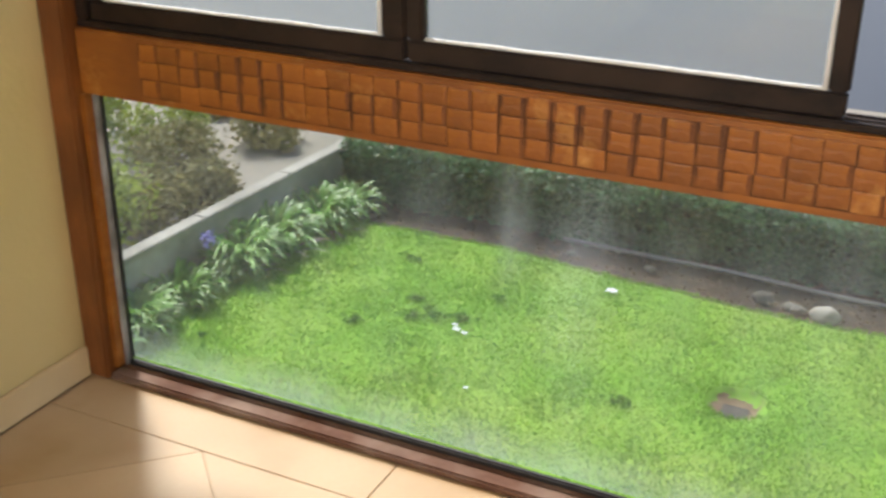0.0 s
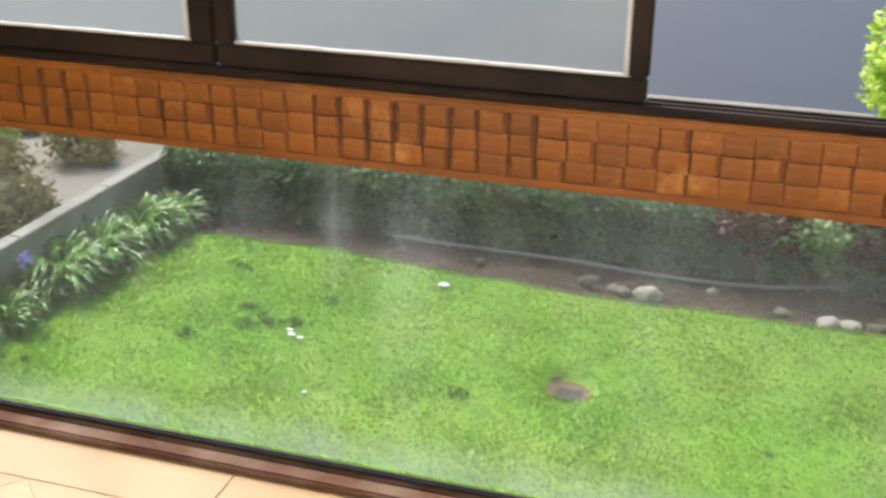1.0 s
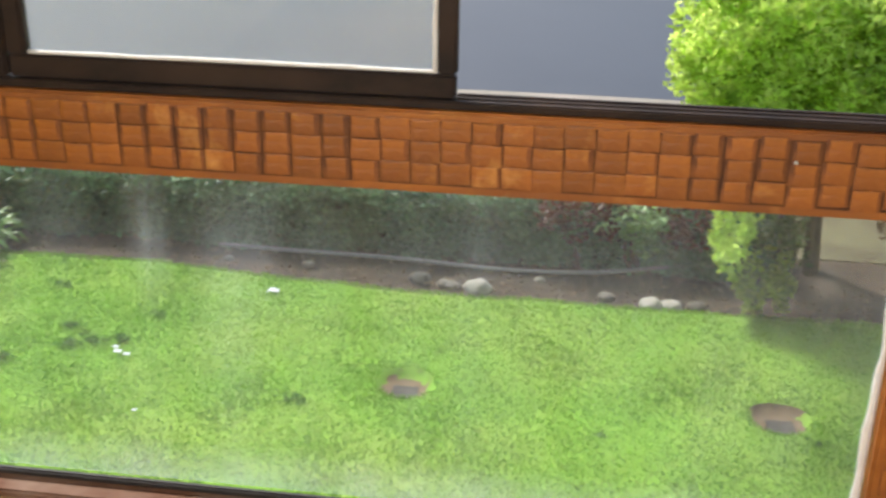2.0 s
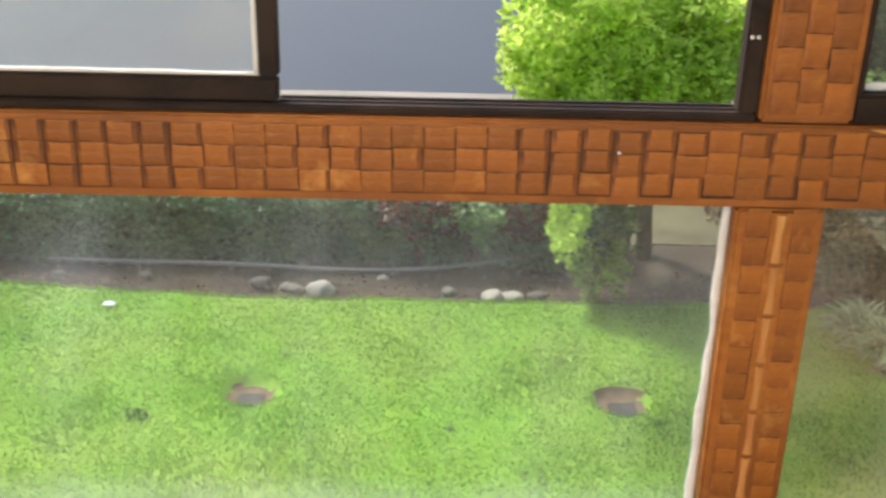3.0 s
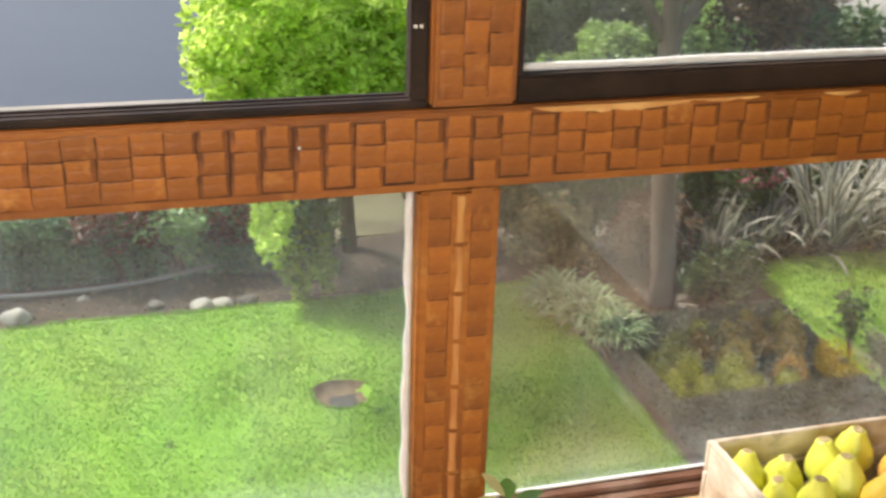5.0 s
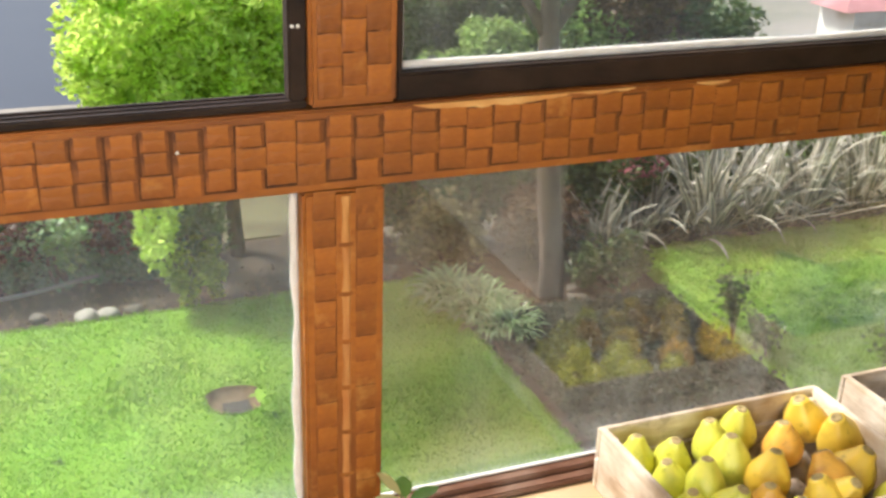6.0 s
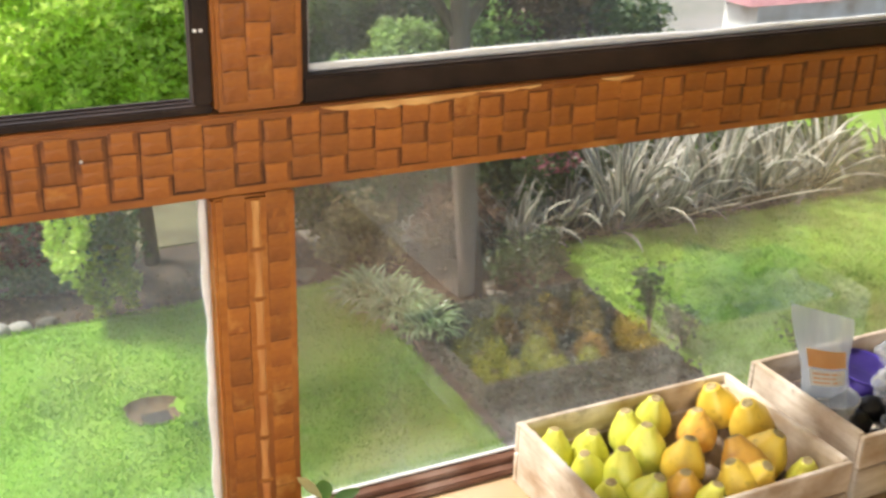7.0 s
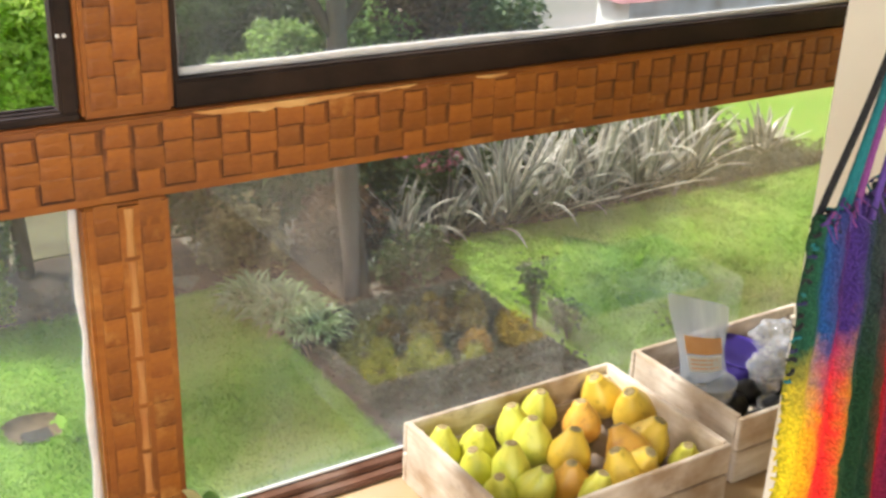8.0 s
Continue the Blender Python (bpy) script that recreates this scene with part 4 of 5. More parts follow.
part("pot", lathe([(0.028, 0.0), (0.038, 0.052), (0.041, 0.052), (0.041, 0.064), (0.036, 0.064), (0.034, 0.05)], 20), surface("clay", (0.30, 0.11, 0.05), (0.4, 0.17, 0.09), 14, 0.85, bump=0.2), pot, "", True)
part("soil", lathe([(0.033, 0.046), (0.020, 0.053), (0.004, 0.055)], 14), EARTH, pot)
YOUNG = surface("young_leaf", (0.10, 0.24, 0.04), (0.20, 0.36, 0.08), 12, 0.35, bump=0.1, through_light=0.3)
PALE = surface("pale_leaf", (0.55, 0.55, 0.22), (0.66, 0.64, 0.34), 12, 0.4, bump=0.1, through_light=0.3)
for k, (az, ln, el, hz, m) in enumerate(((150, 0.075, 50, 0.125, PALE), (175, 0.065, 15, 0.115, PALE), (20, 0.075, 12, 0.105, YOUNG), (-35, 0.07, -5, 0.10, YOUNG), (80, 0.06, 30, 0.11, YOUNG), (250, 0.05, 20, 0.09, YOUNG))):
    stem_top = Vector((0.012 * math.cos(radians(az)), 0.012 * math.sin(radians(az)), hz))
    part("stem", tube([(0, 0, 0.05), (stem_top.x * 0.5, stem_top.y * 0.5, hz * 0.75), tuple(stem_top)], 0.0025, 0.0015, 6), YOUNG, pot)
    verts, faces = [], []
    for q in range(7):
        u = q / 6
        wd = 0.018 * math.sin(math.pi * min(1, u * 0.95 + 0.04)) ** 0.8
        px, pz = ln * u * math.cos(radians(el)), ln * u * math.sin(radians(el)) - 0.015 * u * u
        verts += [(px, -wd, pz + 0.004), (px, 0, pz), (px, wd, pz + 0.004)]
    for q in range(6):
        o = q * 3
        faces += [(o, o + 1, o + 4, o + 3), (o + 1, o + 2, o + 5, o + 4)]
    lf = data_object("leaf", verts, faces, m, pot, True)
    lf.matrix_basis = Matrix.Translation(stem_top) @ pose(0, 0, 0, 0, 0, az)

# ---- the ground outside: garden terrace, falling away to a lake ----


def terrain(x, y):
    d = math.hypot(max(0, -6.3 - x, x - 14), max(0, y - 8.6))
    z = GROUND - min(7.4, 0.02 * d * d if d < 7.5 else 0.3 * d - 1.125)
    far = max(0, math.hypot(x, y) - 170)
    z += 0.18 * far
    if d > 0.5:
        z += 0.25 * noise.noise((x * 0.12, y * 0.12, 0)) * min(1, d / 8)
    return z


gx = [-420, -300, -220, -160, -120, -90, -70, -56, -46, -38, -32, -27, -23, -20, -17.5, -15.5, -13.5, -12, -10.5, -9.5, -8.5, -7.7, -7, -6.5, -6] + [-5.6 + 0.6 * i for i in range(33)] + [14.6, 15.4, 16.4, 17.8, 19.5, 22, 25, 28, 32, 37, 43, 50, 60, 75, 95, 120, 160, 220, 300, 420]
gy = [0.13] + [0.6 * i for i in range(1, 15)] + [9, 9.6, 10.4, 11.5, 13, 15, 17.5, 20, 23, 27, 31, 36, 42, 50, 60, 75, 95, 120, 160, 220, 300, 420]
gv = [(x, y, terrain(x, y)) for y in gy for x in gx]
W = len(gx)
gf = [(j * W + i, j * W + i + 1, (j + 1) * W + i + 1, (j + 1) * W + i) for j in range(len(gy) - 1) for i in range(W - 1)]
tagged(data_object("ground", gv, gf, FAR_LAND, None, True), "rough grass and bare earth slope falling away", "ground", kind="structure")
tagged(data_object("ground_behind", [(-420, -420, -2.8), (420, -420, -2.8), (420, 0.13, -2.62), (-420, 0.13, -2.62)], [(0, 1, 2, 3)], FAR_LAND), "rough ground round the house", "ground", kind="structure")
structure("water", box(-300, 13, 33, 165, -9.95, -9.72), WATER, "still grey lake below the garden", "water")

PITS = ((-1.25, 4.80), (1.25, 4.76))


def far_edge(x):
    """The lawn's far edge runs a little deeper toward the garden wall."""
    return 6.22 + 0.20 * min(1, max(0, (-1.4 - x) / 2.2))


def patch(name, x0, x1, y0, y1, lift, m, label, category, amp=0.02, step=0.12, ragged=0.06, seed=0.0, hollow=False):
    """A gently uneven sheet of ground with a ragged edge."""
    nx, ny = max(2, int((x1 - x0) / step)), max(2, int((y1 - y0) / step))
    verts = []
    for j in range(ny + 1):
        for i in range(nx + 1):
            x, y = x0 + (x1 - x0) * i / nx, y0 + (y1 - y0) * j / ny
            rim = i in (0, nx) or j in (0, ny)
            if hollow:
                y = y0 + (y - y0) * (far_edge(x) - y0) / (y1 - y0)
            x += ragged * noise.noise((x * 2 + seed, y * 2, 3)) * (1 if i in (0, nx) else 0)
            y += ragged * noise.noise((x * 2 + seed, y * 2, 9)) * (1 if j in (0, ny) else 0)
            z = GROUND + (0.002 if rim else lift + amp * noise.noise((x * 1.3 + seed, y * 1.3, 0)) + amp * 0.5 * noise.noise((x * 4, y * 4, seed)) + amp * 0.6 * noise.noise((x * 7, y * 11, seed + 2)))
            if hollow and not rim:
                near = min(math.hypot(x - a, y - b) for a, b in PITS)
                z -= 0.075 * max(0, min(1, (0.21 - near) / 0.05))
            verts.append((x, y, z))
    w = nx + 1
    faces = [(j * w + i, j * w + i + 1, (j + 1) * w + i + 1, (j + 1) * w + i) for j in range(ny) for i in range(nx)]
    return tagged(data_object(name, verts, faces, m, None, True), label, category, kind="structure")


patch("lawn_west", -5.62, 3.20, 0.3, 6.22, 0.08, LAWN, "mown bright green lawn", "lawn", 0.018, 0.05, 0.10, 0.0, True)
patch("lawn_east", 4.98, 13.5, 0.3, 6.25, 0.08, LAWN, "mown bright green lawn beyond the bed", "lawn", 0.018, 0.15, 0.08, 5.0)
patch("flower_bed", 3.1, 5.1, 0.3, 6.9, 0.022, EARTH, "brown earth bed between the lawns", "bed", 0.03, 0.12, 0.04, 2.0)
patch("hedge_bed", -6.0, 3.2, 6.10, 8.3, 0.024, EARTH, "brown earth bank under the hedge", "bed", 0.04, 0.1, 0.03, 8.0)
patch("border_bed", -6.05, -5.40, 0.3, 7.0, 0.026, EARTH, "brown earth border along the garden wall", "bed", 0.03, 0.1, 0.04, 4.0)
patch("flax_bed", 4.3, 9.6, 6.0, 7.3, 0.026, EARTH, "dark earth bed under the flax", "bed", 0.03, 0.15, 0.05, 6.0)

patch("lawn_north", 7.4, 13.6, 6.5, 8.9, 0.05, LAWN, "mown green lawn behind the flax", "lawn", 0.018, 0.15, 0.1, 3.0)
patch("yard", 3.6, 9.0, 8.9, 10.6, 0.03, surface("pale_gravel", (0.42, 0.40, 0.38), (0.56, 0.53, 0.50), 9, 0.9, stain=(0.34, 0.31, 0.29), stain_scale=2, bump=0.3), "pale gravel yard behind the flax", "yard", 0.02, 0.2, 0.1, 1.0)

# grass blades


def in_pit(x, y):
    return min((x - a) ** 2 + (y - b) ** 2 for a, b in PITS) < 0.2 ** 2


def lawn_height(x, y, seed):
    return 0.08 + 0.018 * noise.noise((x * 1.3 + seed, y * 1.3, 0)) + 0.009 * noise.noise((x * 4, y * 4, seed)) + 0.011 * noise.noise((x * 7, y * 11, seed + 2))


def grass(n, x0, x1, y0, y1, rng, seed):
    xs, ys = rng.uniform(x0, x1, n), rng.uniform(y0, y1, n)
    if seed == 0.0:
        ys = y0 + (ys - y0) * (np.array([far_edge(x) for x in xs]) - y0) / (y1 - y0)
    keep = np.array([not in_pit(x, y) for x, y in zip(xs, ys)])
    xs, ys = xs[keep], ys[keep]
    n = len(xs)
    hgt = rng.uniform(0.014, 0.036, n) * (1 + 0.5 * np.array([noise.noise((x * 1.7, y * 1.7, 4)) for x, y in zip(xs, ys)]))
    a = rng.uniform(0, 2 * np.pi, n)
    base = np.stack([xs, ys, np.array([GROUND - 0.006 + lawn_height(x, y, seed) for x, y in zip(xs, ys)])], 1)
    side = np.stack([np.cos(a), np.sin(a), np.zeros(n)], 1) * 0.0055
    tip = base + np.stack([rng.normal(0, 0.016, n), rng.normal(0, 0.016, n), hgt], 1)
    v = np.stack([base - side, base + side, tip], 1).reshape(-1, 3)
    f = np.arange(3 * n).reshape(-1, 3)
    return v.tolist(), f.tolist()


gvs, gfs = grass(230000, -5.6, 3.18, 2.0, 6.22, RNG, 0.0)
tagged(data_object("grass", gvs, gfs, GRASS), "short bright green mown grass", "grass", kind="stuff")
gvs, gfs = grass(130000, 5.0, 12.5, 2.4, 6.2, RNG, 5.0)
tagged(data_object("grass", gvs, gfs, GRASS), "short bright green mown grass beyond the bed", "grass", kind="stuff")

# drain pits in the lawn
PIT = surface("pit_earth", (0.12, 0.08, 0.045), (0.24, 0.165, 0.10), 16, 0.95, bump=0.6)
COVER = surface("pit_cover", (0.045, 0.038, 0.033), (0.09, 0.08, 0.07), 16, 0.85, bump=0.4)
for k, (x, y) in enumerate(PITS):
    d = thing("drain_pit", (x, y, GROUND), "round bare hollow in the lawn with a square cover", "drain", "drain pits in the lawn")
    bm = bmesh.new()
    prev = None
    for q in range(29):
        a = 2 * math.pi * q / 28
        kk = 1 + 0.12 * noise.noise((math.cos(a) * 1.5 + k * 5, math.sin(a) * 1.5, 0))
        now = [bm.verts.new((rr * kk * math.cos(a), rr * kk * math.sin(a) * 0.9, zz)) for rr, zz in ((0.215, 0.068), (0.20, 0.050), (0.165, 0.022), (0.02, 0.018))]
        if prev:
            for i in range(3):
                bm.faces.new((prev[i], now[i], now[i + 1], prev[i + 1]))
        prev = now
    part("earth_ring", bm, PIT, d, "bare brown earth", True)
    part("cover", box(-0.085, 0.095, -0.13, 0.03, 0.019, 0.034, 0.004), COVER, d, "dark square concrete cover")
# worn tufts and litter on the lawn
TUFT = leafy("tuft_leaf", (0.07, 0.17, 0.02), (0.15, 0.29, 0.04))
r = random.Random(21)
spots = [(-4.12, 4.65), (-3.56, 4.98), (-3.40, 5.05), (-3.75, 4.92), (-4.2, 5.85), (-1.95, 4.45), (-3.85, 5.2)] + [(r.uniform(-5, 3), r.uniform(2.6, 6.2)) for _ in range(9)]
tv = []
for k, (x, y) in enumerate(spots):
    if not in_pit(x, y):
        rad = 0.05 if k < 7 else r.uniform(0.015, 0.03)
        tv.append(RNG.normal(size=(60 if k < 7 else 22, 3)) * (rad, rad * 0.7, 0.012) + (x, y, GROUND + 0.10))
v, f = leaf_cloud(np.concatenate(tv), 0.045, RNG, 0.8, 0.3)
tagged(data_object("weeds", v, f, TUFT), "small dark green weed tufts in the lawn", "weeds", kind="stuff")
WHITE = surface("white_litter", (0.7, 0.7, 0.7), (0.8, 0.8, 0.8), 20, 0.7, bump=0.2)
for k, (x, y, s) in enumerate(((-2.52, 6.00, 0.032), (-3.34, 4.86, 0.022), (-3.26, 4.83, 0.018), (-2.92, 4.13, 0.012), (-0.6, 3.2, 0.012), (-3.38, 4.92, 0.016))):
    bm = bmesh.new()
    bmesh.ops.create_grid(bm, x_segments=5, y_segments=4, size=1)
    for v in bm.verts:
        v.co = Vector((v.co.x * s * 1.3 + 0.2 * s * noise.noise(v.co * 3), v.co.y * s, s * 0.5 * noise.noise(v.co * 1.6 + Vector((k, 0, 0)))))
    bmesh.ops.solidify(bm, geom=bm.faces[:], thickness=0.003)
    ob = tagged(mesh_object("paper_scrap", bm, WHITE), "crumpled white paper scrap lying on the grass", "litter", "litter on the lawn")
    ob.location = (x, y, GROUND + 0.105)

# ---- garden wall and what grows along it ----
wall = thing("garden_wall", (-5.95, 0, GROUND), "low weathered concrete wall with a pale coping", "wall", kind="structure")
bm = bmesh.new()
slab(bm, 0.03, 0.14, 0.2, 7.3, -0.1, 0.50)
part("wall_body", bm, CONCRETE, wall)
for k in range(6):
    part("coping_stone", box(0.015, 0.155, 0.2 + k * 1.18, 0.2 + (k + 1) * 1.18 - 0.003, 0.502, 0.55, 0.008), COPING, wall, "pale coping stone")
wall.rotation_euler = (0, 0, radians(-2.0))


def strap_plant(name, at, n, length, width, m, label, group, droop=1.3, lean=(0.1, 1.1), flower=False, seeds=0):
    c = thing(name, at, label, "plant", group)
    v, f = strap_leaves(n, length, width, np.random.default_rng(100 + seeds), lean, droop, base=0.12)
    data_object("leaves", v, f, m, c, True)
    v, f = strap_leaves(int(n * 0.15), length * 0.8, width * 0.8, np.random.default_rng(200 + seeds), (0.9, 1.4), 1.2, base=0.12)
    tagged(data_object("old_leaves", v, f, DEAD_LEAF, c, True), "dry brown lower leaves")
    if flower:
        part("flower_stalk", tube([(0.08, -0.1, 0), (0.12, -0.14, 0.35), (0.15, -0.17, 0.52)], 0.007, 0.005, 6), STRAP_LEAF, c)
        v, f = leaf_cloud(np.random.default_rng(3).normal(size=(60, 3)) * 0.03 + (0.15, -0.17, 0.54), 0.045, RNG)
        tagged(data_object("flower_head", v, f, BLUE, c), "pale violet flower head", kind="stuff")
    return c


k = 0
for x, y, n, ln in ((-5.55, 3.35, 90, 0.55), (-5.56, 3.85, 110, 0.55), (-5.58, 4.35, 100, 0.52), (-5.55, 4.72, 50, 0.42), (-5.52, 5.10, 150, 0.68), (-5.48, 5.52, 150, 0.68), (-5.42, 6.12, 130, 0.62), (-5.35, 6.52, 100, 0.55)):
    strap_plant("agapanthus", (x + 0.06, y, GROUND + 0.02), int(n * 1.7), ln * 0.82, 0.036, STRAP_LEAF, "arching bright green agapanthus clump by the garden wall", "agapanthus along the wall", 2.6, (0.05, 0.7), k == 3, k)
    k += 1
for x, y, n, ln in ((3.22, 5.72, 120, 0.44), (3.30, 5.42, 120, 0.44), (3.40, 5.12, 80, 0.36)):
    strap_plant("agapanthus", (x, y, GROUND + 0.02), int(n * 1.9), ln * 0.92, 0.028, STRAP_GREY, "glossy grey-green agapanthus clump at the bed's edge", "agapanthus in the bed", 2.6, (0.05, 0.75), False, k)
    k += 1

# ---- hedge, shrubs and trees ----


def leafy_shrub(name, at, blobs, size, m, label, category, group="", stems=5, seed=1, narrow=0.55, trunk=None, shell=0.55):
    """A shrub: bare stems that fork upward, and a crown of many small leaves in clumps.
    blobs: (centre, radii, number of leaves, clumps, clump size), about the foot."""
    rng = np.random.default_rng(seed)
    c = thing(name, at, label, category, group)
    rr = random.Random(seed)
    for s in range(stems):
        (cx, cy, cz), (ax, ay, az) = blobs[s % len(blobs)][:2]
        tx, ty, tz = cx + rr.uniform(-0.6, 0.6) * ax, cy + rr.uniform(-0.6, 0.6) * ay, cz + rr.uniform(0.0, 0.5) * az
        pts = [(tx * u ** 1.4 + 0.04 * math.sin(u * 6 + s), ty * u ** 1.4 + 0.04 * math.cos(u * 5 + s), tz * u - 0.03) for u in [q / 8 for q in range(9)]]
        part("stem", tube(pts, trunk or 0.022, 0.006, 7), BARK, c, "", True)
    if not isinstance(m, (list, tuple)):
        m = [m]
    for b, (ce, ra, n, clumps, cs) in enumerate(blobs):
        pts = clumpy_points(n, ce, ra, rng, clumps, cs, shell)
        pts = pts[pts[:, 2] > 0.03]
        v, f = leaf_cloud(pts, size, rng, 0.3, narrow)
        data_object("foliage", v, f, m[b % len(m)], c)
    return c


def inner_core(c, centre, radius, m, seed):
    """A solid core standing for the leafy heart of a dense shrub."""
    bm = bmesh.new()
    bmesh.ops.create_icosphere(bm, subdivisions=4, radius=1.0)
    for v in bm.verts:
        k = 0.84 + 0.20 * noise.noise(v.co * 2.6 + Vector((seed, 0, 0))) + 0.08 * noise.noise(v.co * 8)
        v.co = Vector([centre[q] + v.co[q] * radius[q] * k for q in range(3)])
    part("inner_core", bm, m, c, "solid core in the darker green of shaded leaves")


# clipped hedge: units side by side, each with its own leaves
for k in range(8):
    x0 = -5.6 + k * 0.88
    c = thing("hedge", (x0 + 0.44, 7.35, GROUND), "dense dark green clipped hedge above the earth bank", "hedge", "hedge plants behind the lawn")
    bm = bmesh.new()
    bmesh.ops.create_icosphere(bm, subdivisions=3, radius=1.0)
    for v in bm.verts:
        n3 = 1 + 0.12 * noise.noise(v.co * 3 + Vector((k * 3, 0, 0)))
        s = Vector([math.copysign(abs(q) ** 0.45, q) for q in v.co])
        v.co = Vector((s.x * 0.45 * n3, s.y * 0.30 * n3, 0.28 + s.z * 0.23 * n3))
    # Near-black core: the shade between the leaves is put into its colour.
    part("inner_core", bm, surface("shaded_hedge_inside", (0.012, 0.02, 0.01), (0.03, 0.04, 0.02), 20, 0.95, bump=0.4) if k == 0 else bpy.data.materials["shaded_hedge_inside"], c, "solid core in the near-black of shaded twigs")
    rng = np.random.default_rng(40 + k)
    n = 5200
    face = rng.random(n)
    px = rng.uniform(-0.46, 0.46, n)
    py = np.where(face < 0.55, -0.34 + rng.normal(0, 0.045, n), rng.uniform(-0.36, 0.36, n))
    pz = np.where(face < 0.55, rng.uniform(0.02, 0.555, n), 0.555 + rng.normal(0, 0.03, n))
    bump_out = np.array([noise.noise(((x0 + a) * 2.2, b * 2.5, 1.7)) for a, b in zip(px, pz)])
    py = np.where(face < 0.55, py - 0.09 * bump_out, py)
    pz = np.where(face < 0.55, pz, pz + 0.05 * bump_out)
    v, f = leaf_cloud(np.stack([px, py, pz], 1), 0.060, rng, 0.2, 0.6)
    data_object("foliage", v, f, HEDGE_LEAF, c)
    for s in range(4):
        sx = -0.35 + 0.22 * s
        part("stem", tube([(sx, -0.1, -0.05), (sx + 0.03, -0.12, 0.15), (sx, -0.08, 0.4)], 0.014, 0.008, 6), BARK, c)
leafy_shrub("red_shrub", (-0.15, 7.05, GROUND), [((0, 0, 0.50), (0.42, 0.22, 0.20), 1900, 26, 0.13)], 0.06, RED_LEAF, "dark red-leaved shrub in front of the hedge", "shrub", "red shrubs", 5, 61)
leafy_shrub("red_shrub", (0.75, 7.1, GROUND), [((0, 0, 0.50), (0.36, 0.22, 0.20), 1500, 22, 0.13)], 0.06, RED_LEAF, "dark red-leaved shrub in front of the hedge", "shrub", "red shrubs", 5, 62)
leafy_shrub("grey_shrub", (0.32, 6.98, GROUND), [((0, 0, 0.45), (0.28, 0.2, 0.18), 1000, 18, 0.12)], 0.07, STRAP_GREY, "grey-green shrub between red-leaved ones", "shrub", "", 4, 63)

# tall bright shrub at the lawn's far edge, drooping low in front
# The third blob is an unseen high crown, added to shade the lawn.
bright = leafy_shrub("bright_shrub", (1.45, 6.75, GROUND),
            [((-0.02, 0.15, 1.95), (0.98, 0.75, 0.85), 17000, 220, 0.17), ((0.45, 0.1, 1.8), (0.50, 0.55, 0.75), 5000, 80, 0.17), ((-1.45, -0.20, 4.4), (1.20, 0.75, 0.4), 11000, 110, 0.28)],
            0.074, LIME_LEAF, "tall rounded shrub of bright lime-green leaves", "shrub", "", 2, 71, 0.55, 0.035, 0.74)
# Limb added only to carry that unseen crown.
part("limb", tube([(0.35, 0.45, -0.05), (0.3, 0.6, 1.2), (0.2, 0.7, 2.6), (-0.5, 0.3, 3.7), (-1.3, -0.2, 4.4)], 0.07, 0.02, 9), BARK, bright, "", True)
# Darker than the leaves: the crown's inner shade is in this green.
HEART = surface("shaded_shrub_heart", (0.22, 0.34, 0.05), (0.36, 0.52, 0.09), 16, 0.9, stain=(0.15, 0.25, 0.04), stain_scale=9, bump=0.6)
inner_core(bright, (-0.02, 0.2, 1.85), (0.82, 0.58, 0.66), HEART, 1)
# Solid core inside the unseen crown, so that it blocks the sun.
inner_core(bright, (-1.45, -0.20, 4.4), (1.25, 0.80, 0.40), HEART, 2)
leafy_shrub("drooping_shrub", (1.22, 6.38, GROUND),
            [((-0.20, -0.1, 0.66), (0.20, 0.2, 0.30), 900, 16, 0.10), ((0.06, -0.14, 0.34), (0.24, 0.2, 0.36), 1000, 24, 0.09), ((0.12, -0.1, 0.7), (0.22, 0.18, 0.22), 600, 14, 0.10)],
            0.066, [LIME_LEAF, OLIVE_LEAF, TREE_LEAF], "loose yellow-green shrub drooping over the lawn's edge", "shrub", "", 8, 72, 0.5, 0.012)

# pale path behind the shrubs
structure("path", box(1.76, 3.5, 7.50, 9.6, GROUND - 0.2, GROUND + 0.035, 0.01), surface("pale_path", (0.12, 0.105, 0.055), (0.17, 0.15, 0.08), 6, 0.9, stain=(0.09, 0.075, 0.042), stain_scale=2, bump=0.2), "pale ochre garden path behind the shrubs", "path")

# stones at the lawn's far edge
for k, (x, y, s) in enumerate(((-1.42, 6.50, 0.075), (-1.14, 6.42, 0.05), (-1.22, 6.46, 0.045), (-0.93, 6.38, 0.095), (0.10, 6.42, 0.055), (0.46, 6.30, 0.085), (0.60, 6.31, 0.07), (0.80, 6.36, 0.06), (-2.4, 6.65, 0.04), (-0.45, 6.65, 0.04), (-3.1, 6.65, 0.04))):
    bm = bmesh.new()
    bmesh.ops.create_icosphere(bm, subdivisions=3, radius=1.0)
    for v in bm.verts:
        kk = 1 + 0.28 * noise.noise(v.co * 1.3 + Vector((k * 4.1, 0, 0))) + 0.06 * noise.noise(v.co * 5)
        v.co = Vector((v.co.x * s * 1.25 * kk, v.co.y * s * kk, v.co.z * s * 0.85 * kk))
    ob = tagged(mesh_object("stone", bm, PALE_STONE if k in (3, 5, 6) else STONE, None, True), "rounded pale grey field stone on the earth bank", "stone", "stones along the lawn")
    ob.location = (x, y, GROUND + 0.03 + s * 0.3)
hose = thing("garden_hose", (0, 0, GROUND), "pale grey hose lying along the earth bank", "hose")
pts = []
